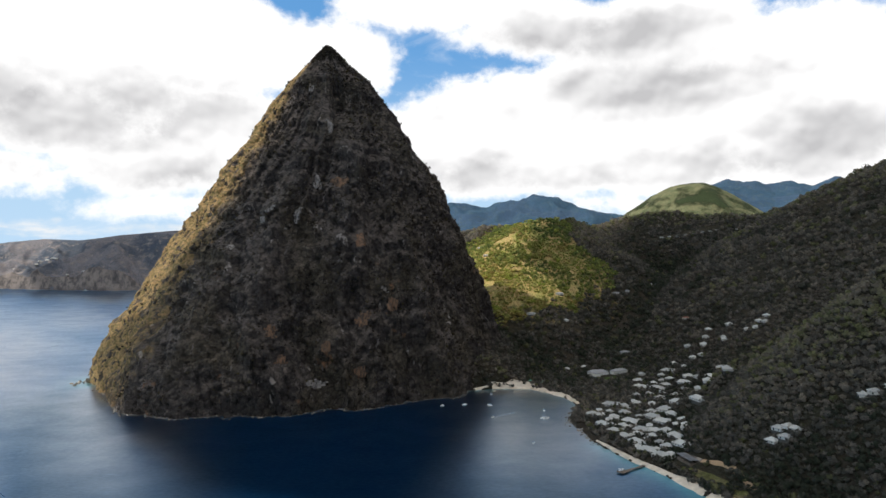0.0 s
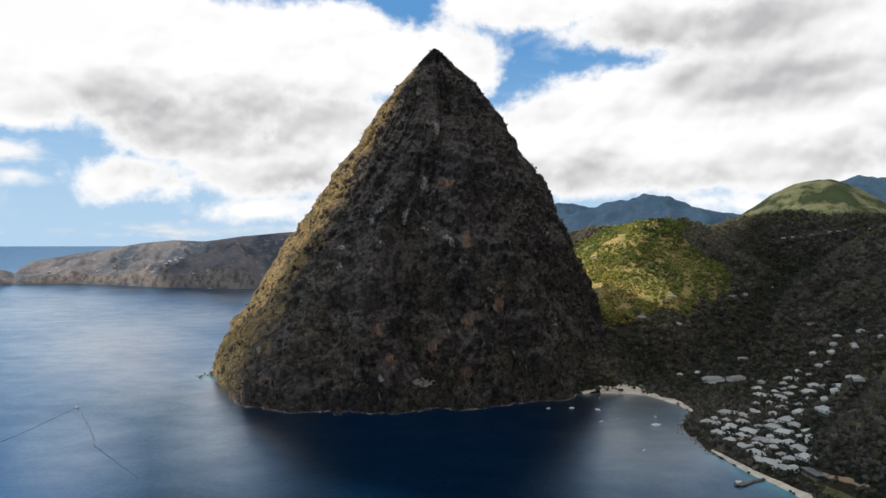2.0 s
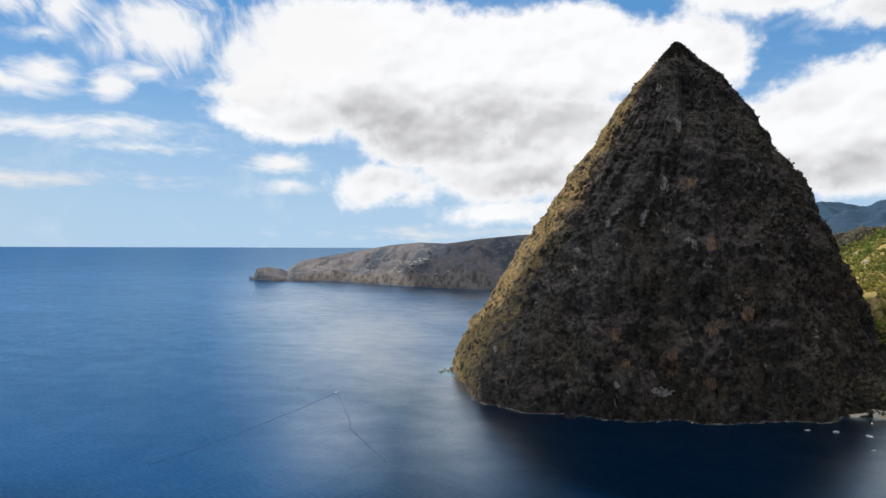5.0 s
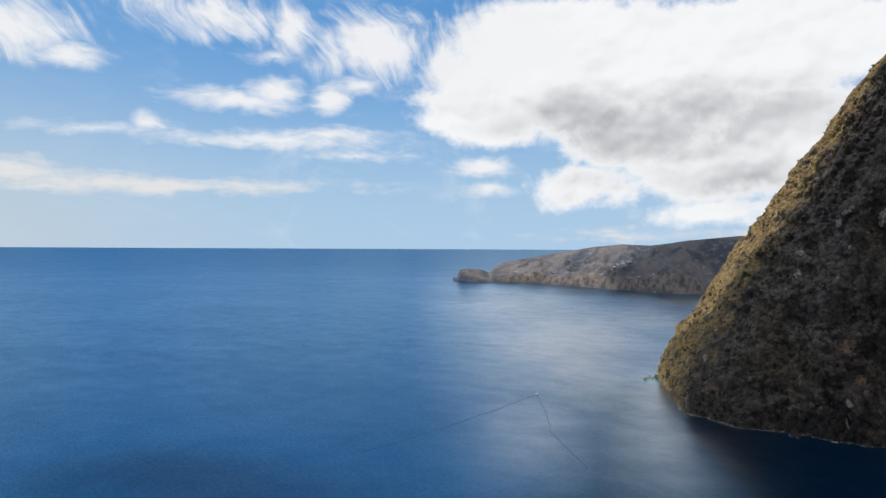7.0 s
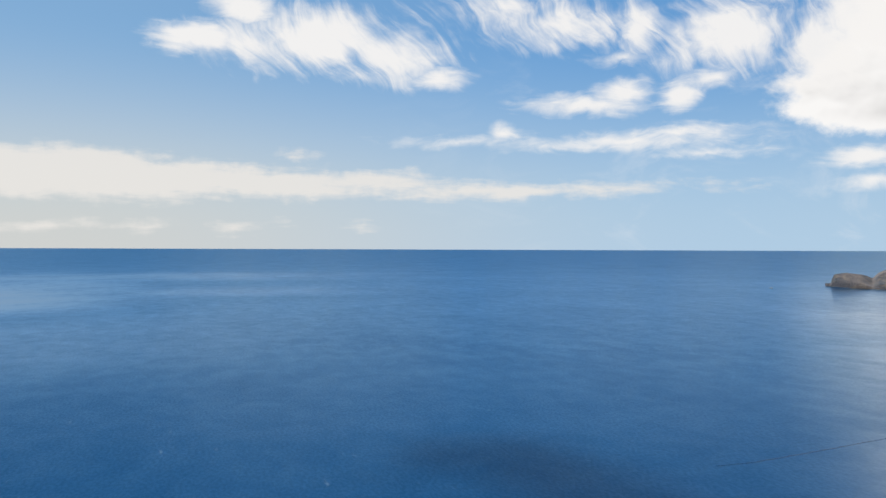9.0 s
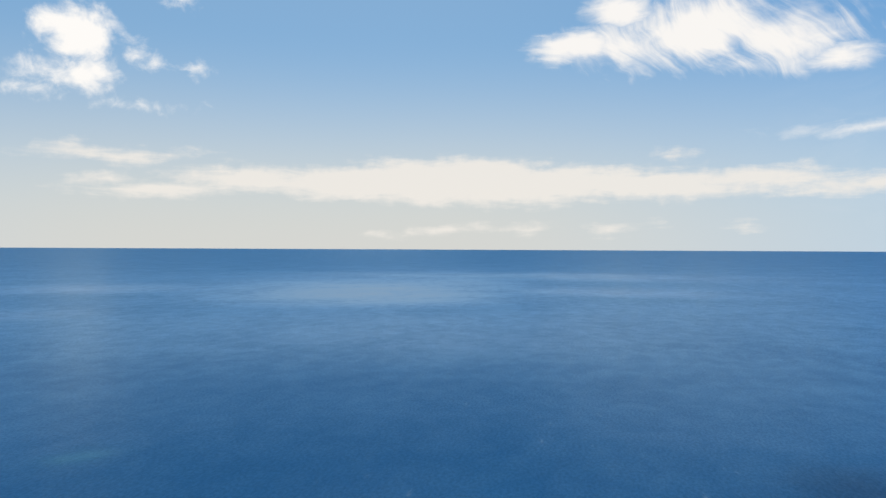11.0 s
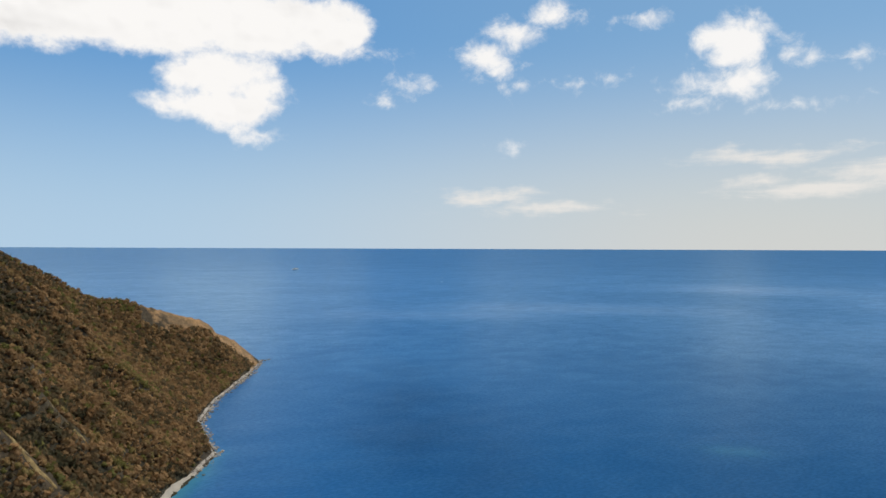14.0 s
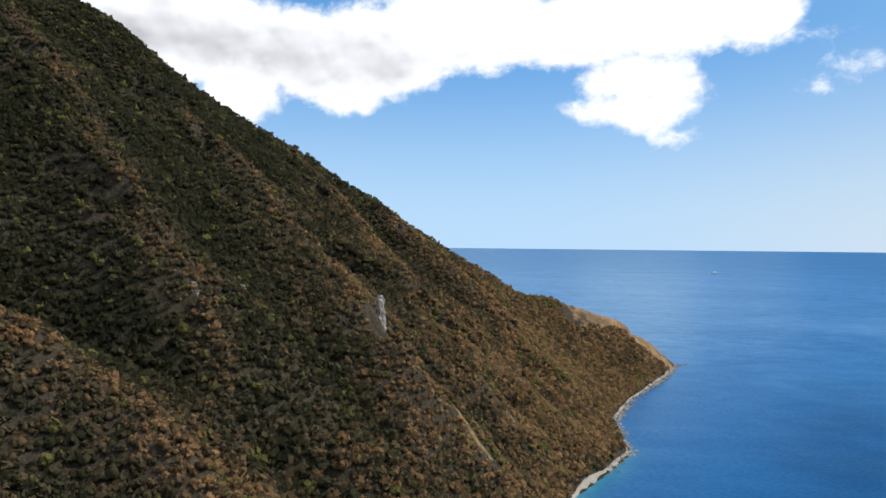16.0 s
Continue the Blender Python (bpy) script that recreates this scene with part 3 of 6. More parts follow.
build_sea()

# ---- the island ----
COAST = [(-250, 4700), (-350, 2300), (-320, 1900), (-250, 1500), (18, 1383), (96, 1410), (174, 1413), (228, 1332), (238, 1262), (203, 1161), (222, 1014), (249, 935), (276, 878),
         (299, 809), (330, 690), (300, 480), (240, 250), (160, 0), (40, -400), (-70, -640), (-129, -829), (-186, -925), (-230, -1005), (-246, -1190), (-312, -1362),
         (-440, -1600), (-518, -1784), (-450, -1880), (-200, -2050), (300, -2300), (1200, -2400), (3500, -2500), (3500, 4700)]
SOUTH_PEAK = (868, -1034, 775)
SOUTH_RIDGE = [SOUTH_PEAK, (631, -1162, 684), (445, -1262, 534), (217, -1385, 396), (44, -1478, 284), (-100, -1555, 200), (-140, -1577, 184), (-276, -1650, 143), (-396, -1715, 114), (-470, -1752, 74), (-508, -1779, 12)]
SADDLE = [(1100, -400, 600), (1300, 300, 520), (1300, 1200, 500), place(-31.8, 2250, 0.0968), place(-30.2, 2330, 0.0882), place(-28.8, 2400, 0.0721), place(-26.7, 2500, 0.0523), place(-24.9, 2600, 0.0387)]
BACK_RIDGE = [place(-24.9, 2600, 0.0387), place(-22.2, 2700, 0.0359), place(-18.2, 2800, 0.0405), place(-14.0, 2780, 0.0337), place(-11.9, 2620, 0.0223)]
SUNLIT_HILL = [place(-11.9, 2620, 0.0223), place(-9.9, 2330, 0.0320), place(-8.3, 2270, 0.0345), place(-7.0, 2250, 0.0350), place(-5.6, 2290, 0.0290), place(-4.3, 2350, 0.0227), place(-1.6, 2450, 0.0188), (-150, 2600, 320)]
NEAR_SPUR = [(1250, 250, 500), (860, 560, 400), place(-31.8, 1100, -0.0308), place(-28.8, 1150, -0.0734), place(-26.0, 1180, -0.1109), place(-21.8, 1180, -0.1587), place(-19.3, 1080, -0.2437)]
LOW_SPURS = [[(262, 2190, 335), (190, 2000, 220), (90, 1760, 115), (-60, 1600, 150)], [(380, 2260, 330), (400, 2050, 190), (380, 1850, 100)], [(-100, 1550, 170), (60, 1500, 60)], [(1000, 1900, 400), (760, 1720, 215), (640, 1560, 110)],
             [(640, 2640, 350), (560, 2300, 230), (470, 2000, 130)], [(1100, 2200, 400), (850, 2150, 260), (660, 1950, 150)]]
SPUR_BACKS = [[(387, -983), (323, -955), (275, -936), (219, -873), (161, -857), (88, -763), (25, -716), (-21, -728), (-60, -712)],
              [(309, -1259), (245, -1240), (162, -1110), (50, -975), (-25, -885), (-93, -855)], [(420, -500), (340, -509), (289, -521), (250, -523), (221, -510), (150, -480)],
              [(598, -913), (528, -882), (467, -834), (355, -730), (283, -671), (200, -600)], [(134, -1329), (27, -1312), (-75, -1270), (-164, -1181)]]

GULLY = [(520, -590), (430, -578), (352, -582), (300, -588), (240, -586), (180, -570), (110, -545)]


def land_height(x, y):
    d, _ = along(x, y, COAST)
    land = inside(x, y, COAST)
    plain = 2.5 + 0.07 * d + 0.00006 * np.clip(d, 0, 900) ** 2
    top = ridge(x, y, SOUTH_RIDGE, 0.80)
    top = np.maximum(top, ridge(x, y, [SOUTH_PEAK, (1100, -400, 600)], 0.70))
    top = soft_max(top, ridge(x, y, SADDLE, 0.60), 25.0)
    top = soft_max(top, ridge(x, y, NEAR_SPUR, 0.92), 25.0)
    top = soft_max(top, ridge(x, y, BACK_RIDGE, 0.55), 25.0)
    top = soft_max(top, ridge(x, y, SUNLIT_HILL, 0.62), 25.0)
    for s in LOW_SPURS:
        top = soft_max(top, ridge(x, y, s, 0.50), 20.0)
    z = soft_max(top, plain, 25.0)
    # gullies fan out from the southern summit, between brown-backed spurs
    out = np.hypot(x - SOUTH_PEAK[0], y - SOUTH_PEAK[1])
    turn = np.arctan2(SOUTH_PEAK[1] - y, SOUTH_PEAK[0] - x) + 0.10 * fractal(x / 260, y / 260, 6.0, 3)
    crest, _ = along(x, y, SOUTH_RIDGE)
    near = np.clip((1500 - out) / 300, 0, 1) * np.clip((out - 60) / 300, 0, 1) * np.clip((z - 10) / 60, 0, 1) * (y < 300) * np.clip((crest - 15) / 110, 0, 1)
    z = z - near * (26 * (1 - folded(turn * 4.2 + 3, 0.0, out / 1500, 2)) + 16 * (1 - folded(turn * 11.0, 0.0, out / 500, 3)))
    for s in SPUR_BACKS:
        d2, _ = along(x, y, s)
        z = z + 30 * np.clip(1 - d2 / 95, 0, 1) ** 1.4 * np.clip((z - 4) / 40, 0, 1)
    d3, _ = along(x, y, GULLY)
    z = z - 32 * np.clip(1 - d3 / 80, 0, 1) ** 1.2 * np.clip((z - 20) / 60, 0, 1)
    lift = np.clip((z - plain) / 90.0, 0, 1)
    z = z + lift * (9 * fractal(x / 170, y / 170, 0.3, 4) + 22 * (folded(x / 130, y / 130, 1.7, 4) - 0.68))
    z = z + lift * np.clip((y - 1350) / 300, 0, 1) * 34 * (folded(x / 230, y / 230, 3.3, 4) - 0.68)
    z = np.minimum(z, 1.5 + d * (0.95 + 0.4 * fractal(x / 60, y / 60, 4.0, 3)))
    return np.where(land, z, -0.25 * d - 1.0)


def relief(x, y, step=48.0, span=26.0):
    """From 0 in the gullies to 1 on the spurs."""
    mean = sum(land_height(x + dx, y + dy) for dx, dy in ((step, 0), (-step, 0), (0, step), (0, -step))) / 4
    return np.clip(0.5 + (land_height(x, y) - mean) / span, 0, 1)


def on_backs(x, y):
    """From 0 to 1 on the grassy backs of the southern spurs."""
    d = np.min([along(x, y, s)[0] for s in SPUR_BACKS], axis=0)
    return np.exp(-((d + 7 * fractal(x / 30, y / 30, 5.0, 3)) / 21) ** 2)


def build_ground():
    xs, ys = np.arange(-620, 1800, 10.0), np.arange(-2450, 3100, 10.0)
    y, x = np.meshgrid(ys, xs, indexing="ij")
    z = land_height(x, y)
    verts = np.stack([x, y, z], -1).reshape(-1, 3)
    faces = grid_faces(len(ys), len(xs))
    keep = verts[faces][:, :, 2].max(1) > -8
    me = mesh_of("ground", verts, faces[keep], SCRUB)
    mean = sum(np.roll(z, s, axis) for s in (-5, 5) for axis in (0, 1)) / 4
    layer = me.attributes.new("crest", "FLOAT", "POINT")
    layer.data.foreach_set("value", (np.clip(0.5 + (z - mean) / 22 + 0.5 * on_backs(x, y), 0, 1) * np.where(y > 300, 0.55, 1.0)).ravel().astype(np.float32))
    tagged(new("ground", me), "scrub-covered volcanic slopes and valley floor behind the bay", "hillside", kind="structure")


build_ground()


def north_peak():
    """The steep volcanic plug that rises from the sea."""
    cx, cy, top = place(9.17, 1680)[0], place(9.17, 1680)[1], 746.0
    view = radians(9.17)
    zs = np.concatenate([top - np.linspace(0, 1, 60) ** 1.4 * 150, np.linspace(593, -6, 215)])
    ang = np.linspace(0, 2 * np.pi, 640, endpoint=False)
    # angle 0 points to the right of the first view, 180 to the left, 270 to the eye
    base = np.interp(np.degrees(ang), [0, 40, 90, 140, 180, 197, 205, 218, 228, 238, 245, 253, 261, 270, 283, 295, 312, 330, 360],
                     [400, 420, 470, 505, 510, 500, 488, 492, 510, 528, 505, 490, 475, 448, 436, 424, 430, 420, 400])
    left = np.interp(zs, [0, 41, 113, 171, 215, 278, 329, 399, 483, 522, 601, 654, 705, 746], [1, 0.975, 0.9, 0.80, 0.762, 0.683, 0.6, 0.5, 0.394, 0.336, 0.24, 0.168, 0.077, 0.0])
    right = np.interp(zs, [0, 73, 142, 196, 291, 345, 425, 485, 538, 596, 655, 692, 720, 746], [1, 0.95, 0.885, 0.84, 0.758, 0.69, 0.612, 0.522, 0.427, 0.335, 0.243, 0.138, 0.078, 0.0])
    z, a = np.meshgrid(zs, ang, indexing="ij")
    side = 0.5 + 0.5 * np.cos(a)
    r = base[None, :] * (left[:, None] * (1 - side) + right[:, None] * side)
    wx, wy = r * np.cos(a), r * np.sin(a)
    grow = np.clip(r / 200, 0.1, 1)
    # ribs and gullies run down the fall line and bend with the height
    bend = a + 0.10 * np.sin(z / 130) + 0.12 * fractal(wx / 200, wy / 200, z / 260, 3)
    front = 0.45 + 1.1 * np.clip(-np.sin(a), 0, 1)
    r = r + grow * front * (36 * (folded(np.cos(bend) * 2.6 + 5, np.sin(bend) * 2.6, z / 900, 2) - 0.66) + 28 * (folded(np.cos(bend) * 7.5, np.sin(bend) * 7.5 + 3, z / 420, 3) - 0.66)) * np.clip((z + 60) / 160, 0.4, 1)
    # crags of all sizes, drawn out down the slope
    lean = wx + (z - 300) * 0.45 * np.tanh(-wx / 120)
    r = r + grow * (14 * fractal(wx / 80, wy / 80, z / 150, 4) + 30 * (folded(lean / 62, wy / 62, z / 170, 4, 0.58) - 0.66) + 15 * (folded(lean / 20, wy / 20, z / 55, 3, 0.6) - 0.6))
    # columns and cracks on the steep side of the bay
    r = r - 9 * grow * np.clip(1.3 - z / 420, 0, 1) * (0.5 + 0.5 * np.cos(a - radians(320))) * folded(a * 14, z / 260, 0.0, 3) ** 2
    # a hollow under the summit on the side of the bay
    r = r - 34 * np.exp(-((np.degrees(a) - 284) / 11) ** 2 - ((z - 588) / 48) ** 2) - 16 * np.exp(-((np.degrees(a) - 262) / 5) ** 2 - ((z - 520) / 120) ** 2) - 22 * np.exp(-((np.degrees(a) - 318) / 8) ** 2 - ((z - 190) / 110) ** 2)
    c, s = math.cos(view), math.sin(view)
    lx, ly = r * np.cos(a), r * np.sin(a)
    verts = np.stack([cx + c * lx - s * ly, cy + s * lx + c * ly, z + 5 * fractal(lx / 25, ly / 25, z / 25, 3) * (z > 2) * np.clip((top - z) / 70, 0, 1)], -1)
    verts[0] = verts[0].mean(0)
    verts = verts.reshape(-1, 3)
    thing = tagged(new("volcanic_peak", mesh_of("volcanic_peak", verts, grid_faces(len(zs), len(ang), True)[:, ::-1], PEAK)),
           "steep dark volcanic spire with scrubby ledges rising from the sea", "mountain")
    return thing, verts.reshape(len(zs), len(ang), 3)


SPIRE, PEAK_SKIN = north_peak()


def scar_rock(name, dark, light, grain=0.20):
    m, g = material(name)
    p = where(g)
    s = g.noise(g.vec("MULTIPLY", p, (1.0, 1.0, 0.35)), grain, 6.0, 0.7)
    finish(g, g.mix(g.ramp(s, 0.35, 0.62), dark, light), 0.95, g.bump(s, 1.0, 1.5), specular=0.15)
    return m


def scars():
    """Bare flakes on the spire, where plates of rock have fallen: azimuth, rise, half width and half height in metres."""
    pale, rust = scar_rock("pale_scar_rock", (0.06, 0.054, 0.05), (0.25, 0.225, 0.205)), scar_rock("rusty_scar_rock", (0.06, 0.047, 0.038), (0.195, 0.115, 0.07))
    face = PEAK_SKIN.reshape(-1, 3)
    seen = np.arange(len(face))[face[:, 1] < 1650]
    rise = (face[seen, 2] - EYE) / np.hypot(face[seen, 0], face[seen, 1])
    az = np.degrees(np.arctan2(-face[seen, 0], face[seen, 1]))
    rows, cols = PEAK_SKIN.shape[:2]
    spots = [(10.34, 0.2152, 8, 15, pale), (9.07, 0.1606, 9, 30, pale), (9.92, 0.0877, 11, 17, pale), (11.63, 0.04, 12, 20, pale), (13.58, 0.049, 10, 13, pale), (14.26, 0.0343, 8, 10, pale),
             (16.71, -0.0048, 8, 11, pale), (8.19, 0.0881, 20, 15, rust), (6.64, 0.0073, 11, 20, rust), (4.13, -0.0836, 12, 21, rust), (6.21, -0.1062, 22, 16, rust), (13.73, -0.1181, 13, 13, rust),
             (12.79, -0.1558, 13, 14, rust), (9.38, -0.1428, 10, 13, rust), (4.5, -0.0607, 9, 12, pale), (10.1, -0.19, 20, 9, pale), (6.53, -0.1786, 14, 10, rust), (12.4, 0.02, 7, 12, pale)]
    for k, (a, e, wide, tall, mat) in enumerate(spots):
        hit = seen[np.argmin((az - a) ** 2 + ((rise - e) * 57) ** 2)]
        i0, j0 = divmod(int(hit), cols)
        i, j = np.arange(max(i0 - 16, 1), min(i0 + 17, rows - 2)), np.arange(j0 - 14, j0 + 15) % cols
        patch = PEAK_SKIN[np.ix_(i, j)]
        mid = PEAK_SKIN[i0, j0]
        flat = np.hypot(patch[..., 0] - mid[0], patch[..., 1] - mid[1])
        d = np.hypot(flat / wide, (patch[..., 2] - mid[2]) / tall) + 0.9 * fractal(patch[..., 0] / 9, patch[..., 1] / 9, patch[..., 2] / 16 + 10 * k, 4) * np.clip(np.hypot(flat / wide, (patch[..., 2] - mid[2]) / tall) * 3, 0, 1)
        out = patch - np.array([place(9.17, 1680)[0], place(9.17, 1680)[1], 0.0]) * (1, 1, 0) - (0, 0, 0)
        out[..., 2] = 0
        out /= np.linalg.norm(out, axis=-1)[..., None] + 1e-9
        verts = (patch + out * (1.3 * np.clip(4 * (1 - d), -1, 1))[..., None]).reshape(-1, 3)
        faces = grid_faces(len(i), len(j))[:, ::-1]
        faces = faces[(d.reshape(-1)[faces] < 1.0).all(1)]
        # one flake: the stretch that hangs together round its middle
        tied = np.zeros(len(verts), bool)
        tied[faces[np.argmin(np.linalg.norm(verts[faces].mean(1) - mid, axis=1))] if len(faces) else 0] = True
        for _ in range(60):
            tied[faces[tied[faces].sum(1) >= 2]] = True
        faces = faces[tied[faces].all(1)]
        if not len(faces):
            continue
        used = np.unique(faces)
        remap = np.zeros(len(verts), int)
        remap[used] = np.arange(len(used))
        ob = new("rock_scar", mesh_of("rock_scar", verts[used], remap[faces], mat))
        ob.parent = SPIRE
        tagged(ob, "bare rust-stained rock" if mat is rust else "bare pale grey rock")


scars()


def sector(name, material_, azimuths, dists, height, label, category, kind=""):
    """A stretch of far land, as a sheet over a fan of azimuths and distances."""
    a, r = np.meshgrid(np.radians(azimuths), dists, indexing="ij")
    x, y = -np.sin(a) * r, np.cos(a) * r
    z = height(x, y)
    verts = np.stack([x, y, z], -1).reshape(-1, 3)
    faces = grid_faces(len(azimuths), len(dists))[:, ::-1]
    keep = (verts[faces][:, :, 2] - sea_level(np.hypot(verts[faces][:, :, 0], verts[faces][:, :, 1]))).max(1) > -6
    return tagged(new(name, mesh_of(name, verts, faces[keep], material_)), label, category, kind=kind)


def far_land():
    r1 = 4250.0
    chain = [place(5, r1, 0.05), place(-0.3, r1, 0.0598), place(-3.0, r1, 0.0622), place(-5.2, r1, 0.0659), place(-8.6, r1, 0.0710), place(-10.1, r1, 0.0559), place(-11.9, r1, 0.0440), place(-14.0, r1, 0.0413), place(-17, r1, 0.036)]

    def first(x, y):
        return ridge(x, y, chain, 0.42) + 14 * fractal(x / 160, y / 160, 2.0, 4) + 60 * (folded(x / 330, y / 330, 0.0, 4) - 0.86) + 45 * (folded(x / 120, y / 120, 4.0, 3) - 0.72)
    sector("far_mountain", HAZED_WOOD, np.linspace(8, -20, 170), np.linspace(3300, 4600, 90), first, "wooded mountain ridge on the inland skyline, haze blue put into its colour", "mountain")
    r2 = 4600.0
    chain2 = [place(-17, r2, 0.04), place(-20.0, r2, 0.073), place(-20.8, r2, 0.0838), place(-21.8, r2, 0.0884), place(-22.6, r2, 0.0825), place(-23.7, r2, 0.0837), place(-24.5, r2, 0.080), place(-26.0, r2, 0.0831), place(-27.0, r2, 0.0722), place(-28.8, r2, 0.0836), place(-33, r2, 0.08), place(-42, r2, 0.06)]

    def second(x, y):
        return ridge(x, y, chain2, 0.42) + 12 * fractal(x / 160, y / 160, 2.6, 4) + 50 * (folded(x / 330, y / 330, 0.0, 4) - 0.86) + 40 * (folded(x / 120, y / 120, 4.0, 3) - 0.72)
    sector("far_mountain", HAZED_WOOD, np.linspace(-13, -44, 180), np.linspace(3700, 4880, 80), second, "jagged mountain crest far behind the valley, haze blue put into its colour", "mountain")
    dome = place(-19.2, 3350, 0.0776)

    def hill(x, y):
        d = np.hypot((x - dome[0]) * 0.95, y - dome[1])
        return dome[2] + 6 - 0.0021 * np.minimum(d, 170) ** 2 - 0.72 * np.maximum(d - 170, 0) + 9 * fractal(x / 90, y / 90, 5.0, 4) + 34 * (folded(x / 260, y / 260, 0.5, 4) - 0.7)
    sector("green_hill", GREEN_HILL, np.linspace(-8, -31, 150), np.linspace(2800, 3800, 80), hill, "rounded green hill with pasture on its top", "hill")


far_land()


def cape():
    """The dry headland across the northern bay."""
    # azimuth and rise of the crest and of the waterline, from the tip inland
    crest_line = [(42.05, -0.0400), (41.9, -0.0292), (41.15, -0.0267), (40.04, -0.0289), (39.51, -0.0327), (39.2, -0.0264), (38.29, -0.0177), (34.85, -0.0068), (31.3, 0.0040), (29.1, 0.0080), (27.0, 0.0062), (25.6, 0.0093), (24.16, 0.0133), (20.6, 0.0191), (14.0, 0.022)]
    shore_line = [(41.94, -0.0441), (40.04, -0.0461), (35.9, -0.0464), (31.5, -0.0520), (28.1, -0.0560), (25.4, -0.0575), (20.6, -0.060), (14.0, -0.062)]
    (az, crest), (az2, shore) = (np.array(l[::-1]).T for l in (crest_line, shore_line))
    azimuths = np.linspace(14, 42.4, 260)
    fan = np.linspace(0, 1, 70)
    verts = []
    for a in azimuths:
        k0, k1 = np.interp(a, az2, shore), np.interp(a, az, crest)
        near = far_out(k0)
        deep = 420 * np.clip((42.3 - a) / 6, 0.06, 1)
        z0, z1 = float(sea_level(near)), EYE + k1 * (near + deep)
        r = near - 12 + fan * (deep * 1.5)
        u = np.clip((r - near) / deep, -0.1, 1.6)
        x, y = -math.sin(radians(a)) * r, math.cos(radians(a)) * r
        bluff = 0.30 + 0.2 * float(fractal(a / 1.7, 0.2, 0.0, 3))
        prof = np.where(u < 0.08, u / 0.08 * bluff, np.where(u < 1, bluff + (1 - bluff) * ((np.maximum(u, 0.08) - 0.08) / 0.92) ** 0.9, 1 - 1.2 * (u - 1)))
        z = z0 + (z1 - z0) * prof + np.clip(u * 6, 0, 1) * np.clip(3 * (1 - u), 0, 1) * (z1 - z0) / 190 * (20 * fractal(x / 110, y / 110, 0.0, 4) + 95 * (folded(x / 260 + 0.3, y / 500, 3.0, 3) - 0.72) + 60 * (folded(x / 95, y / 120, 5.0, 3) - 0.68))
        verts.append(np.stack([x, y, np.where(u <= 0, z0 - 8, z)], -1))
    skin = np.array(verts)
    verts = skin.reshape(-1, 3)
    land = tagged(new("headland", mesh_of("headland", verts, grid_faces(len(azimuths), len(fan)), HAZED_CAPE)), "dry headland with low cliffs across the bay, its brown greyed for haze", "headland")
    # dark broken cliffs along its foot, in stretches
    for k in range(0, 256, 32):
        edge = skin[k:k + 33, 1:7].copy()
        x, y = edge[..., 0], edge[..., 1]
        pull = 1 - (5 + 10 * fractal(x / 60, y / 60, edge[..., 2] / 40, 3)) / np.hypot(x, y)
        edge[..., 0] *= pull
        edge[..., 1] *= pull
        edge[:, :, 2] += 5 * fractal(x / 25, y / 25, 3.0, 3)
        cliff = new("sea_cliff", mesh_of("sea_cliff", edge.reshape(-1, 3), grid_faces(edge.shape[0], 6), CLIFF, True))
        cliff.parent = land
        tagged(cliff, "broken dark rock cliff")
    return skin, azimuths


CLIFF = scar_rock("sea_cliff_rock", (0.075, 0.068, 0.066), (0.22, 0.185, 0.165), 0.045)
CAPE_SKIN, CAPE_AZ = cape()


# ---- unseen clouds overhead, added to throw shadows on land and sea ----
def cloud_material():
    m, g = material("cloud_vapour")
    a, b, mixed = g.node("ShaderNodeBsdfDiffuse"), g.node("ShaderNodeBsdfTranslucent"), g.node("ShaderNodeMixShader")
    puff = g.noise(where(g), 0.008, 5.0)
    tone = g.mix(puff, (0.86, 0.86, 0.87), (0.95, 0.95, 0.95))
    g.plug(a.inputs["Color"], tone)
    g.plug(b.inputs["Color"], tone)
    mixed.inputs[0].default_value = 0.8
    g.plug(mixed.inputs[1], a.outputs[0])
    g.plug(mixed.inputs[2], b.outputs[0])
    # thin, frayed rims
    body = g.node("ShaderNodeAttribute")
    body.attribute_name = "body"
    thin = g.node("ShaderNodeMixShader")
    g.plug(thin.inputs[0], g.ramp(g.math("ADD", body.outputs["Fac"], g.math("MULTIPLY_ADD", puff, 0.5, -0.25)), 0.0, 0.9))
    g.plug(thin.inputs[1], g.node("ShaderNodeBsdfTransparent").outputs[0])
    g.plug(thin.inputs[2], mixed.outputs[0])
    g.plug(g.node("ShaderNodeOutputMaterial").inputs[0], thin.outputs[0])
    return m


VAPOUR = cloud_material()
CLOUD_BASE = 2000.0


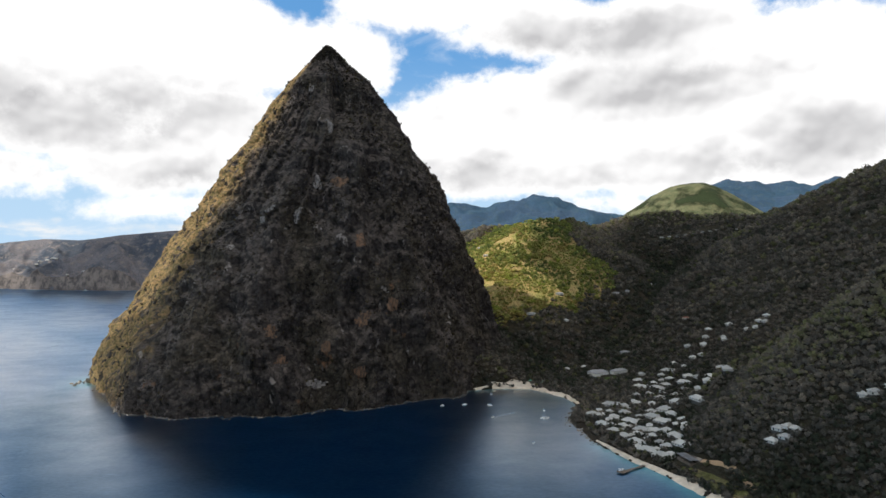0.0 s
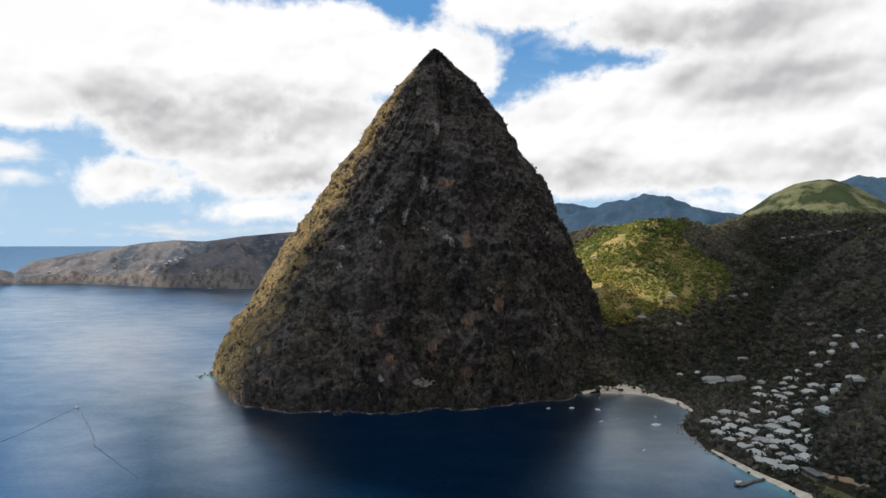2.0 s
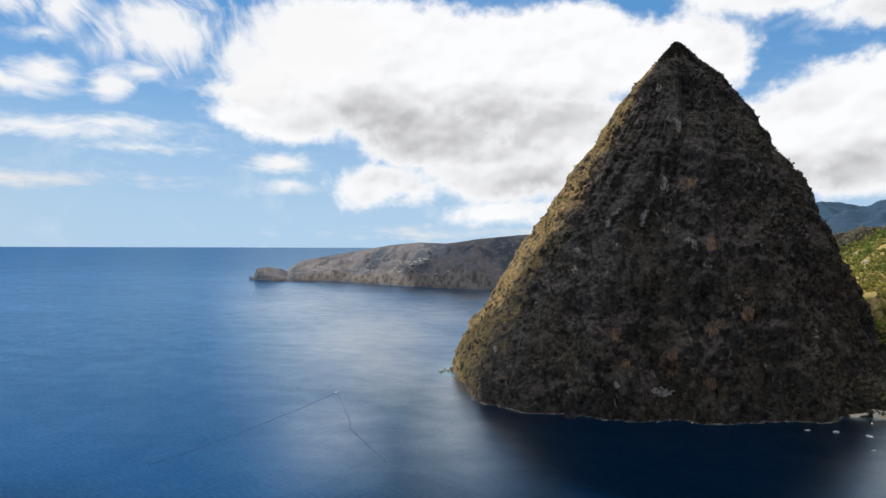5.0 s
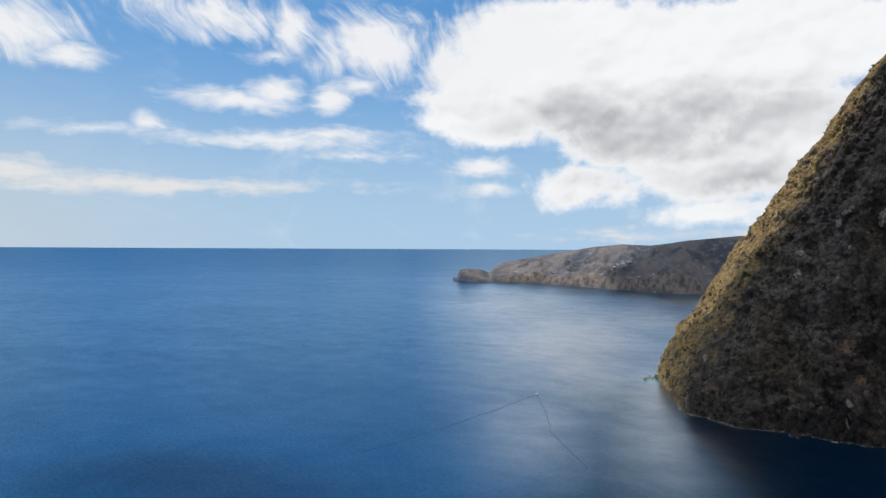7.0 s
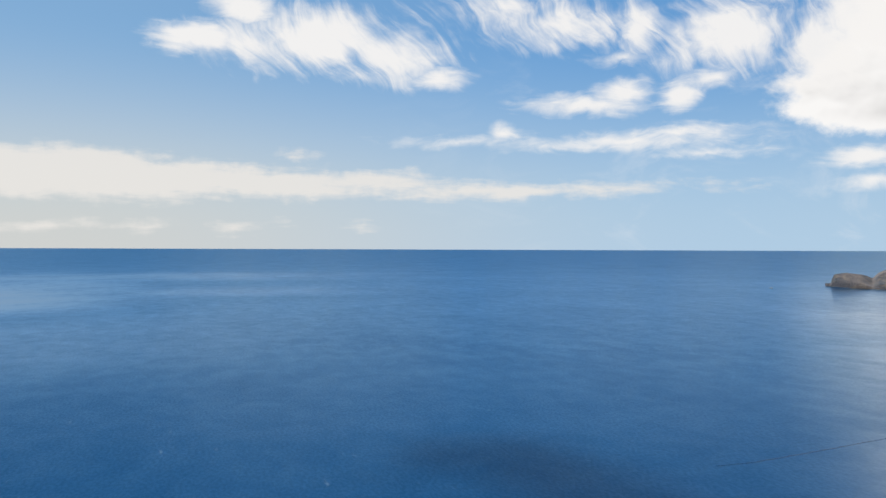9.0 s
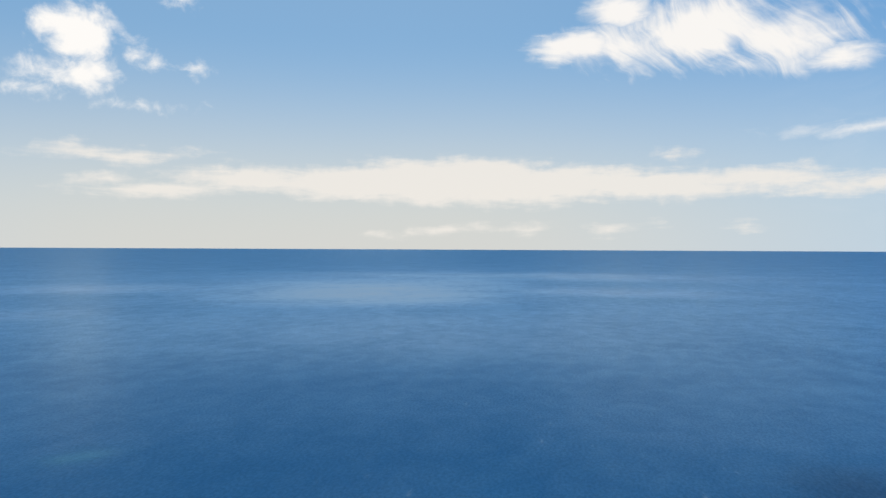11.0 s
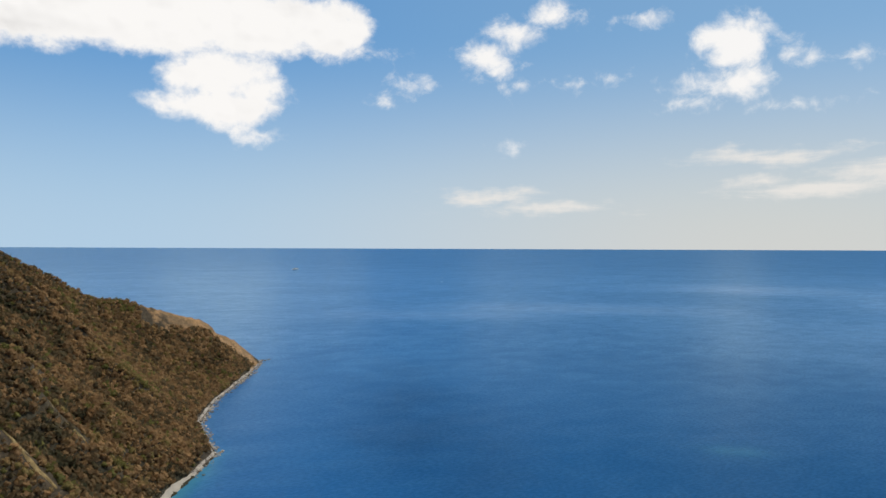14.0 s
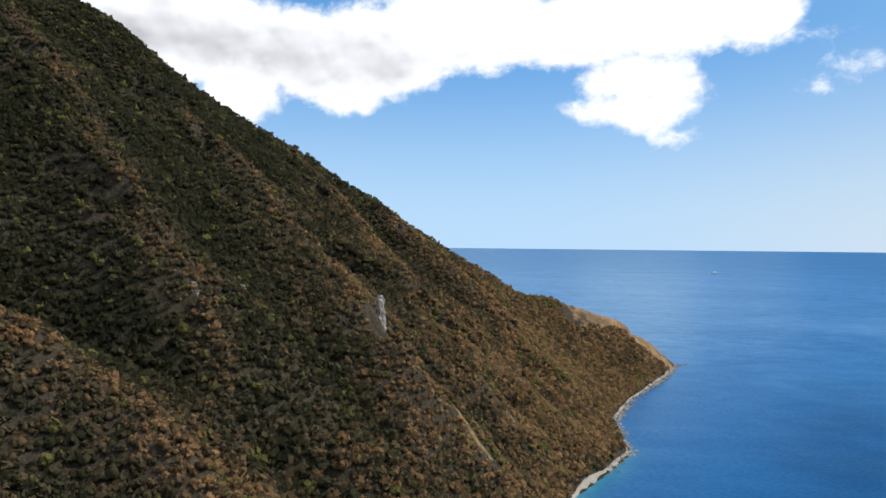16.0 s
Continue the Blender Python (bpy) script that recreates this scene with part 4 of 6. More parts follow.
def cloud(ring, ragged, rim=60.0, most=1.0, thin=1.0):
    """A flat-based cumulus out of view, over a ring of ground-plan points, heaped on top."""
    xs, ys = np.arange(min(p[0] for p in ring) - 120, max(p[0] for p in ring) + 120, 24.0), np.arange(min(p[1] for p in ring) - 120, max(p[1] for p in ring) + 120, 24.0)
    y, x = np.meshgrid(ys, xs, indexing="ij")
    wx, wy = x + ragged * fractal(x / 130, y / 130, 7.0, 4), y + ragged * fractal(x / 130, y / 130, 19.0, 4)
    d, _ = along(wx, wy, ring + ring[:1])
    d = np.where(inside(wx, wy, ring), d, -d)
    swell = np.sqrt(np.clip(d, 0, 300) / 300)
    up = CLOUD_BASE + swell * (14 + 50 * folded(x / 210, y / 210, 1.0, 4))
    low = CLOUD_BASE - swell * (4 + 12 * folded(x / 120, y / 120, 6.0, 4))
    n = x.size
    verts = np.concatenate([np.stack([x, y, up], -1).reshape(-1, 3), np.stack([x, y, low], -1).reshape(-1, 3)])
    faces = grid_faces(len(ys), len(xs))
    faces = faces[(d.reshape(-1)[faces] > 0).any(1)]
    faces = np.concatenate([faces, faces[:, ::-1] + n])
    used = np.unique(faces)
    remap = np.zeros(2 * n, int)
    remap[used] = np.arange(len(used))
    me = mesh_of("cloud", verts[used], remap[faces], VAPOUR)
    layer = me.attributes.new("body", "FLOAT", "POINT")
    layer.data.foreach_set("value", np.tile((np.interp(x, [-1900, -1150], [1.0, thin]) * most * np.clip(d / rim, 0, 1)).ravel(), 2)[used].astype(np.float32))
    tagged(new("cloud", me), "unseen cumulus cloud with a level base, added to shade land and sea", "cloud", "clouds over the island")


# rings follow the wanted shadow edges; all lie above the view
cloud([(-2440, 955), (-2062, 374), (-1680, 250), (-1470, 200), (-1300, 150), (-600, 100), (100, 300), (300, 1200), (200, 2230), (-300, 2320), (-700, 2320), (-925, 2120),
       (-1010, 1990), (-1235, 1740), (-1320, 1620), (-1290, 1470), (-1385, 1375), (-1427, 1325), (-1545, 1220), (-1640, 1140), (-1745, 1085), (-1880, 1040), (-2040, 1005), (-2150, 1020), (-2276, 1070), (-2430, 1035)], 14.0, 28.0, 0.60, 1.22)
cloud([(-2298, 150), (-2366, -188), (-2609, -309), (-2838, -161), (-2784, 96), (-2555, 163)], 70.0, 190.0, 0.62)
cloud([(-2040, -1125), (-2324, -1058), (-2526, -1395), (-2715, -2070), (-2499, -2272), (-2283, -1868), (-2054, -1462)], 70.0, 240.0, 0.46)


cloud([(-2900, 2480), (-3200, 2350), (-3420, 2420), (-3430, 2650), (-3250, 2950), (-3050, 3350), (-2650, 3400), (-2600, 2780)], 60.0, 60.0, 0.8)
cloud([(-3420, 2300), (-3560, 2250), (-3700, 2420), (-3600, 2560), (-3470, 2480)], 60.0)


# ---- woods ----
def leaf_material(name, tones, low=0.5, high=1.35):
    """Leaves of dry-season woods; each crown has a tint of its own."""
    m, g = material(name)
    p = where(g)
    tint = g.node("ShaderNodeAttribute")
    tint.attribute_name = "tint"
    t = tint.outputs["Fac"]
    patch = g.noise(p, 0.007, 4.0, 0.6)
    t = g.math("ADD", t, g.math("MULTIPLY_ADD", patch, 0.7, -0.35))
    t = g.math("ADD", t, g.math("MULTIPLY_ADD", g.noise(p, 0.03, 3.0, 0.6), 0.5, -0.25))
    ramp = g.node("ShaderNodeValToRGB")
    g.plug(ramp.inputs[0], t)
    e = ramp.color_ramp.elements
    while len(e) < len(tones):
        e.new(0.5)
    for element, (place_, colour) in zip(e, tones):
        element.position, element.color = place_, (*colour, 1)
    speck = g.noise(p, 0.9, 3.0, 0.7)
    c = g.mix(g.ramp(speck, 0.25, 0.75), g.mix(1.0, ramp.outputs[0], (low, low, low), "MULTIPLY"), g.mix(1.0, ramp.outputs[0], (high, high * 0.97, high * 0.9), "MULTIPLY"))
    # thin foliage lets light through
    dull, thin, both = g.node("ShaderNodeBsdfDiffuse"), g.node("ShaderNodeBsdfTranslucent"), g.node("ShaderNodeMixShader")
    bump = g.bump(speck, 0.7, 1.2)
    for s in (dull, thin):
        g.plug(s.inputs["Color"], c)
        g.plug(s.inputs["Normal"], bump)
    both.inputs[0].default_value = 0.45
    g.plug(both.inputs[1], dull.outputs[0])
    g.plug(both.inputs[2], thin.outputs[0])
    g.plug(g.node("ShaderNodeOutputMaterial").inputs[0], both.outputs[0])
    return m


DRY_WOOD = leaf_material("dry_woodland", [(0.0, (0.044, 0.045, 0.026)), (0.22, (0.078, 0.072, 0.043)), (0.42, (0.124, 0.096, 0.058)), (0.58, (0.186, 0.125, 0.068)), (0.72, (0.262, 0.164, 0.086)), (0.86, (0.335, 0.215, 0.110)), (1.0, (0.150, 0.146, 0.052))], 0.68, 1.2)
# paler copy of the valley leaves, painting sunlight onto the hill
SUNLIT_WOOD = leaf_material("sunlit_woodland", [(0.0, (0.152, 0.192, 0.072)), (0.3, (0.268, 0.312, 0.09)), (0.55, (0.345, 0.351, 0.111)), (0.8, (0.402, 0.306, 0.12)), (1.0, (0.352, 0.407, 0.094))])
GREEN_WOOD = leaf_material("valley_woodland", [(0.0, (0.062, 0.072, 0.053)), (0.25, (0.112, 0.11, 0.095)), (0.5, (0.185, 0.169, 0.153)), (0.75, (0.252, 0.222, 0.185)), (0.9, (0.224, 0.233, 0.119)), (1.0, (0.15, 0.156, 0.084))])
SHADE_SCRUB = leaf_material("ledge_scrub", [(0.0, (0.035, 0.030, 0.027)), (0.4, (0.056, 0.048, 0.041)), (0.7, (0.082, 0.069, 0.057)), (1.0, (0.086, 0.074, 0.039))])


def crown_kit(rng, leaves):
    """One crown of unit size: a lumpy mass of foliage with loose sprays standing off it."""
    verts = [np.array(v) * (0.55 + 0.35 * rng.random()) for v in ((1, 0, 0), (0, 1, 0), (-1, 0, 0), (0, -1, 0), (0, 0, 1), (0, 0, -1))]
    faces = [[0, 1, 4], [1, 2, 4], [2, 3, 4], [3, 0, 4], [1, 0, 5], [2, 1, 5], [3, 2, 5], [0, 3, 5]]
    for _ in range(leaves):
        n = rng.normal(size=3)
        n[2] = abs(n[2]) * 1.1 - 0.15
        n /= np.linalg.norm(n)
        c = n * (0.66 + 0.36 * rng.random())
        out = n + rng.normal(size=3) * 0.42
        out /= np.linalg.norm(out)
        u = np.cross(out, rng.normal(size=3))
        u /= np.linalg.norm(u)
        v = np.cross(out, u)
        s = 0.30 + 0.30 * rng.random()
        k = len(verts)
        verts += [c + s * u, c + s * 0.8 * v, c - s * u * 0.9 - 0.1 * out, c - s * 0.7 * v]
        faces += [[k, k + 1, k + 2], [k, k + 2, k + 3]]
    return np.array(verts), np.array(faces)


def woods(name, spots, radii, mat, label, seed, leaves=16, squash=0.85, thing="woodland", tints=None):
    """A wood as one joined mesh: spots (n, 3) on the ground, a radius for each crown."""
    rng = np.random.default_rng(seed)
    kits = [crown_kit(rng, leaves) for _ in range(7)]
    vs, fs, ts, base = [], [], [], 0
    pick = rng.integers(0, len(kits), len(spots))
    for k, (kv, kf) in enumerate(kits):
        at = np.where(pick == k)[0]
        if not len(at):
            continue
        a = rng.random(len(at)) * 2 * np.pi
        r = radii[at][:, None]
        x = kv[None, :, 0] * np.cos(a)[:, None] - kv[None, :, 1] * np.sin(a)[:, None]
        y = kv[None, :, 0] * np.sin(a)[:, None] + kv[None, :, 1] * np.cos(a)[:, None]
        tall = squash * (0.8 + 0.5 * rng.random(len(at)))[:, None]
        v = np.stack([spots[at, 0][:, None] + r * x, spots[at, 1][:, None] + r * y, spots[at, 2][:, None] + r * (0.42 + kv[None, :, 2]) * tall], -1)
        f = kf[None] + (np.arange(len(at)) * len(kv))[:, None, None] + base
        base += v.shape[0] * v.shape[1]
        vs.append(v.reshape(-1, 3))
        fs.append(f.reshape(-1, 3))
        own = rng.random(len(at))
        if tints is not None:
            own = np.where(own > 0.95, 1.15, np.clip(tints[at] + 0.62 * (own - 0.5), 0, 0.9))
        ts.append(np.repeat(own, len(kv)))
    me = mesh_of(name, np.concatenate(vs), np.concatenate(fs), mat, True)
    layer = me.attributes.new("tint", "FLOAT", "POINT")
    layer.data.foreach_set("value", np.concatenate(ts).astype(np.float32))
    return tagged(new(name, me), label, thing, kind="stuff")


def scatter(x0, x1, y0, y1, gap, seed, keep):
    """Spots on the ground, about gap apart, where keep(x, y, z) holds."""
    rng = np.random.default_rng(seed)
    x, y = np.meshgrid(np.arange(x0, x1, gap), np.arange(y0, y1, gap))
    x, y = (v.ravel() + (rng.random(v.size) - 0.5) * gap * 1.1 for v in (x, y))
    z = land_height(x, y)
    ok = (z > 3.0) & keep(x, y, z)
    return np.stack([x, y, z], -1)[ok], rng


CLEARINGS = []  # (x, y, radius) kept free of trees


def free(x, y):
    ok = np.ones(x.shape, bool)
    for cx, cy, r in CLEARINGS:
        ok &= np.hypot(x - cx, y - cy) > r
    return ok


STRAW_BACKS = [[(24, -756, 0.8), (14, -744, 2.2), (8, -733, 3.0), (-4, -729, 2.4), (-14, -719, 3.2), (-28, -717, 1.2)], [(-24, -864, 0.8), (-38, -851, 2.4), (-47, -845, 1.6), (-59, -842, 2.0)]]


def south_woods():
    def keep(x, y, z):
        # the side of the ridge that looks over the bay
        side = (x - 868) * (-1775 + 1034) - (y + 1034) * (-498 - 868)
        facing = (side / 1554 > -25) & (y < 0.5 * x - 40) & (np.hypot(x, y) > 330)
        grass = (x < -215) & (y < -1560) & (side / 1554 < 52 + 60 * fractal(x / 55, y / 55, 0.0, 4))
        bare = (fractal(x / 90, y / 90, 11.0, 4) > 0.72) | (np.hypot(x - 92, y + 778) < 16) | (along(x, y, COAST)[0] < 6 + 3 * fractal(x / 20, y / 20, 1.0, 2))
        path = np.minimum(along(x, y, [p[:2] for p in STRAW_BACKS[0]])[0], along(x, y, [p[:2] for p in STRAW_BACKS[1]])[0]) < 6.0 + 3 * fractal(x / 12, y / 12, 2.0, 2)
        return facing & ~grass & ~bare & ~path
    spots, rng = scatter(-500, 900, -1880, -120, 5.3, 11, keep)
    backs = on_backs(spots[:, 0], spots[:, 1])
    keepers = rng.random(len(spots)) > 0.04 * backs
    spots, backs = spots[keepers], backs[keepers]
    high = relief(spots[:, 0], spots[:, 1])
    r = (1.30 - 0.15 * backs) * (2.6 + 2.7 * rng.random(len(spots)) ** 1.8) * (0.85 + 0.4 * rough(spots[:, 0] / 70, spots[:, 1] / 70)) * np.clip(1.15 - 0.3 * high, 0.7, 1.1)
    # dry growth browns the spurs; gullies and inland end are darkened as shade
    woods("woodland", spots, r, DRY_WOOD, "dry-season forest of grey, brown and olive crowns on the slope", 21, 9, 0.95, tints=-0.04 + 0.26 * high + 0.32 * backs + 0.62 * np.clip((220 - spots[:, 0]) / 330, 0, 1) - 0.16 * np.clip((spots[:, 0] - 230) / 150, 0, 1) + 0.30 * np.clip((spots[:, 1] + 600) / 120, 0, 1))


def valley_woods():
    def keep(x, y, z):
        return free(x, y) & (np.degrees(np.arctan2(x, y)) < 36) & (np.degrees(np.arctan2(x, y)) > -2) & ~((np.hypot(x - 190, y - 1990) < 190) & (fractal(x / 60, y / 60, 3.0, 3) > 0.16))
    spots, rng = scatter(60, 1500, 620, 2900, 8.2, 12, keep)
    thicket, _ = scatter(300, 1000, 600, 1450, 7.0, 15, lambda x, y, z: keep(x, y, z) & (y < 900 + 0.5 * x))
    spots = np.concatenate([spots, thicket])
    d = np.hypot(spots[:, 0], spots[:, 1])
    spots = spots[((d < 1600) & ((spots[:, 0] < 900) | (spots[:, 1] < 1300))) | (rng.random(len(spots)) < 0.5) | (np.hypot(spots[:, 0] - 190, spots[:, 1] - 2080) < 330)]
    d = np.hypot(spots[:, 0], spots[:, 1])
    r = (2.6 + 3.4 * rng.random(len(spots)) ** 1.6) * np.where(d > 1600, 1.75, 1.22)
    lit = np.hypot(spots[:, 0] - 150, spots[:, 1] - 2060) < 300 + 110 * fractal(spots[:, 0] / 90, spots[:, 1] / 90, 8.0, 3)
    r = np.where(lit, r * (0.45 + 0.65 * rough(spots[:, 0] / 26, spots[:, 1] / 26)), r)
    woods("woodland", spots[lit], r[lit], SUNLIT_WOOD, "trees scattered over the pasture hill, their green and yellow brightened as if sunlit", 24, 9,
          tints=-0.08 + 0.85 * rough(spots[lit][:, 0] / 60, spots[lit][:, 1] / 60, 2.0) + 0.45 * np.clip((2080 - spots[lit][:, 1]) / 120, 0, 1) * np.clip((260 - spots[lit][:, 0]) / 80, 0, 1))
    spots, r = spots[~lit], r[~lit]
    # tints darken hollows and brighten spurs, shading that the flat light lacks
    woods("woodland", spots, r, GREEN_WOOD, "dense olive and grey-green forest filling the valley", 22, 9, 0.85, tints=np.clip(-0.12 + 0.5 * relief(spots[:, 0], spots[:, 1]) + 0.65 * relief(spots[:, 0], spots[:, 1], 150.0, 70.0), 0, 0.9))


def peak_scrub():
    rng = np.random.default_rng(5)
    skin = PEAK_SKIN
    rows, cols = rng.integers(3, skin.shape[0] - 8, 30000), rng.integers(0, skin.shape[1], 30000)
    spots = skin[rows, cols] + rng.normal(size=(30000, 3)) * (1.5, 1.5, 0.8)
    aside = (spots[:, 0] + 268) * -0.987 - (spots[:, 1] - 1658) * 0.159
    shoulder = aside / ((770 - spots[:, 2]) * 0.68 + 6) > 0.72
    ahead = (spots[:, 1] < 1760) & (~shoulder | (rng.random(len(spots)) < 0.16)) & (fractal(spots[:, 0] / 60, spots[:, 1] / 60, spots[:, 2] / 60, 3) > -0.15)
    spots = spots[ahead]
    r = 1.3 + 2.9 * rng.random(len(spots)) ** 2
    tips = np.array([-738.0, 1490.0, 1.5]) + rng.normal(size=(14, 3)) * (7, 13, 0.6)
    woods("trees", tips, 2.2 + 1.6 * rng.random(14), GREEN_WOOD, "small dark trees on the low rocky point", 27, 12, 1.3, "trees")
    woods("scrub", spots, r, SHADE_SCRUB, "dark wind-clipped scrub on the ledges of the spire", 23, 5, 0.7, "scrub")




# ---- things that people built ----
def part(name, verts, faces, mat, parent, label=""):
    """One mesh under a thing, from plain lists; faces of any size."""
    me = bpy.data.meshes.new(name)
    me.from_pydata([tuple(v) for v in verts], [], faces)
    me.materials.append(mat)
    ob = new(name, me)
    ob.parent = parent
    return tagged(ob, label)


def box(x0, x1, y0, y1, z0, z1, taper=1.0):
    cx, cy = (x0 + x1) / 2, (y0 + y1) / 2
    v = [(x, y, z0) for x, y in ((x0, y0), (x1, y0), (x1, y1), (x0, y1))]
    v += [(cx + (x - cx) * taper, cy + (y - cy) * taper, z1) for x, y, _ in v]
    return v, [(3, 2, 1, 0), (4, 5, 6, 7), (0, 1, 5, 4), (1, 2, 6, 5), (2, 3, 7, 6), (3, 0, 4, 7)]


def hip(w, d, z, rise, over, thick=0.35):
    """A hipped roof with thick eaves, ridge along x."""
    a, b = w / 2 + over, d / 2 + over
    r = max(a - b, 0.6)
    v = [(-a, -b, z), (a, -b, z), (a, b, z), (-a, b, z), (-a, -b, z + thick), (a, -b, z + thick), (a, b, z + thick), (-a, b, z + thick), (-r, 0, z + rise), (r, 0, z + rise)]
    return v, [(3, 2, 1, 0), (0, 1, 5, 4), (1, 2, 6, 5), (2, 3, 7, 6), (3, 0, 4, 7), (4, 5, 9, 8), (5, 6, 9), (6, 7, 8, 9), (7, 4, 8)]


def moved(shape, x=0, y=0, z=0, turn=0.0):
    c, s = math.cos(radians(turn)), math.sin(radians(turn))
    return [(c * a - s * b + x, s * a + c * b + y, h + z) for a, b, h in shape[0]], shape[1]


def joined(*shapes):
    verts, faces = [], []
    for v, f in shapes:
        faces += [tuple(i + len(verts) for i in face) for face in f]
        verts += v
    return verts, faces


def weathered(name, colour, rough_=0.8, spread=0.25, scale=0.35, metallic=0.0):
    m, g = material(name)
    p = g.node("ShaderNodeTexCoord").outputs["Object"]
    info = g.node("ShaderNodeObjectInfo").outputs["Random"]
    stain = g.noise(p, scale, 5.0, 0.6)
    tone = g.math("ADD", g.math("MULTIPLY_ADD", stain, spread * 2, 1 - spread), g.math("MULTIPLY_ADD", info, 0.44, -0.22))
    c = g.mix(1.0, colour, g.xyz(tone, tone, g.math("MULTIPLY", tone, 0.98)), "MULTIPLY")
    finish(g, c, rough_, g.bump(g.noise(p, scale * 9, 3.0), 0.3, 0.05), metallic)
    return m


ROOF = weathered("bleached_shingle", (0.42, 0.415, 0.39), 0.85, 0.5, 0.5)
WALL = weathered("white_render", (0.60, 0.58, 0.54), 0.9, 0.15)
GLASS = weathered("dark_window", (0.03, 0.035, 0.04), 0.15, 0.1)
TIMBER = weathered("weathered_timber", (0.16, 0.125, 0.095), 0.85, 0.3)
SLATE = weathered("dark_metal_roof", (0.10, 0.105, 0.115), 0.5, 0.15, metallic=0.3)
GREY_ROOF = weathered("grey_shingle", (0.30, 0.30, 0.31), 0.85, 0.2)
GEL = weathered("white_gelcoat", (0.82, 0.82, 0.80), 0.3, 0.06)
BLUE_CANVAS = weathered("blue_canvas", (0.08, 0.20, 0.36), 0.8, 0.1)
GREEN_ROOF = weathered("green_awning", (0.12, 0.33, 0.22), 0.8, 0.15)
TERRACOTTA = weathered("rusty_sheet_roof", (0.30, 0.12, 0.07), 0.7, 0.25)
EARTH = weathered("bare_earth", (0.36, 0.24, 0.14), 0.95, 0.25, 0.08)
FOOTING = weathered("dark_stone_footing", (0.085, 0.08, 0.07), 0.95, 0.3)
CANVAS = weathered("white_sailcloth", (0.85, 0.84, 0.80), 0.7, 0.05)


def house(name, w, d, label, roof_mat, wing=0.0, eaves=3.0, rise=3.8, category="villa"):
    """A house with hipped roofs, its wall footings sunk into the slope."""
    ob = tagged(new(name), label, category)
    shells, roofs = [box(-w / 2, w / 2, -d / 2, d / 2, -0.4, eaves)], [hip(w, d, eaves, rise, 0.9)]
    if wing:
        shells.append(moved(box(-wing / 2, wing / 2, -d * 0.4, d * 0.4, -0.4, eaves - 0.3), -w * 0.2, -d * 0.62, 0, 90))
        roofs.append(moved(hip(wing, d * 0.8, eaves - 0.3, rise * 0.8, 0.8), -w * 0.2, -d * 0.62, 0, 90))
    wall = part("wall", *joined(*shells), WALL, ob)
    part("footing", *box(-w / 2 + 0.2, w / 2 - 0.2, -d / 2 + 0.2, d / 2 - 0.2, -6.0, -0.4), FOOTING, ob)
    for r in roofs:
        part("roof", *r, roof_mat, ob)
    n = max(2, int(w / 4.5))
    for side in (-1, 1):
        for i in range(n):
            x = (i + 0.5) / n * w - w / 2
            y = side * (d / 2 + 0.06)
            if wing and side < 0 and abs(x + w * 0.2) < d * 0.4 + 1:
                continue
            tall = i == n // 2
            part("door" if tall else "window", *box(x - 0.9, x + 0.9, min(y, y - side * 0.12), max(y, y - side * 0.12), 0.1 if tall else 0.9, 2.3), GLASS, wall)
    return ob


def put(proto, spots, turn_of, first=True):
    """Stand copies of a house at (x, y) spots on the slope; the first spot takes the original."""
    for i, (x, y) in enumerate(spots):
        z = float(land_height(np.array([float(x)]), np.array([float(y)]))[0])
        m = pose(x, y, z - 0.2, 0, 0, turn_of(x, y, i))
        if i == 0 and first:
            proto.matrix_world = m
        else:
            copy_thing(proto, m)


def seaward(x, y, i):
    return 98 + 24 * math.sin(x * 0.05 + y * 0.031) + (90 if i % 4 == 2 else 0)


GROUP = "villas of the beach resort"
# (x, y, length) of the roofs that step up from the beach
BLOCKS = [(290, 1230, 33), (330, 1237, 22), (248, 1162, 24), (273, 1140, 20), (295, 1163, 17), (249, 1100, 23), (257, 1065, 22), (264, 1035, 21), (292, 1106, 23), (297, 1055, 28), (330, 1117, 24), (354, 1128, 24),
          (378, 1140, 28), (388, 1080, 26), (359, 1057, 22), (335, 1082, 30), (326, 1025, 25), (325, 988, 24), (320, 948, 26), (278, 963, 26), (274, 1000, 24), (290, 936, 24), (453, 1430, 26)]
BLOCKS += [(453, 1337, 24), (374, 1345, 24), (384, 1400, 17), (399, 1325, 26), (382, 1251, 22), (413, 1262, 19), (355, 1209, 16), (470, 1365, 22), (403, 1449, 15), (435, 1419, 13), (434, 1089, 16), (412, 1110, 17),
           (497, 1322, 22), (521, 1332, 20), (540, 1472, 18), (568, 1440, 13), (386, 836, 15), (397, 843, 13), (406, 838, 12), (398, 828, 12), (410, 828, 11), (473, 803, 12), (481, 794, 14), (494, 785, 12),
           (302, 1022, 17), (312, 1075, 15), (302, 990, 14), (348, 1020, 14), (425, 1380, 14), (350, 1290, 13), (440, 1300, 13), (306, 1195, 13)]
UPPER = [(481, 1421), (520, 1433), (517, 1506), (571, 1452), (602, 1500), (506, 1442), (553, 1502), (571, 1533), (638, 1410), (650, 1431), (620, 1410), (634, 1430), (607, 1424), (267, 1537), (305, 1546), (304, 1766), (473, 1461)]
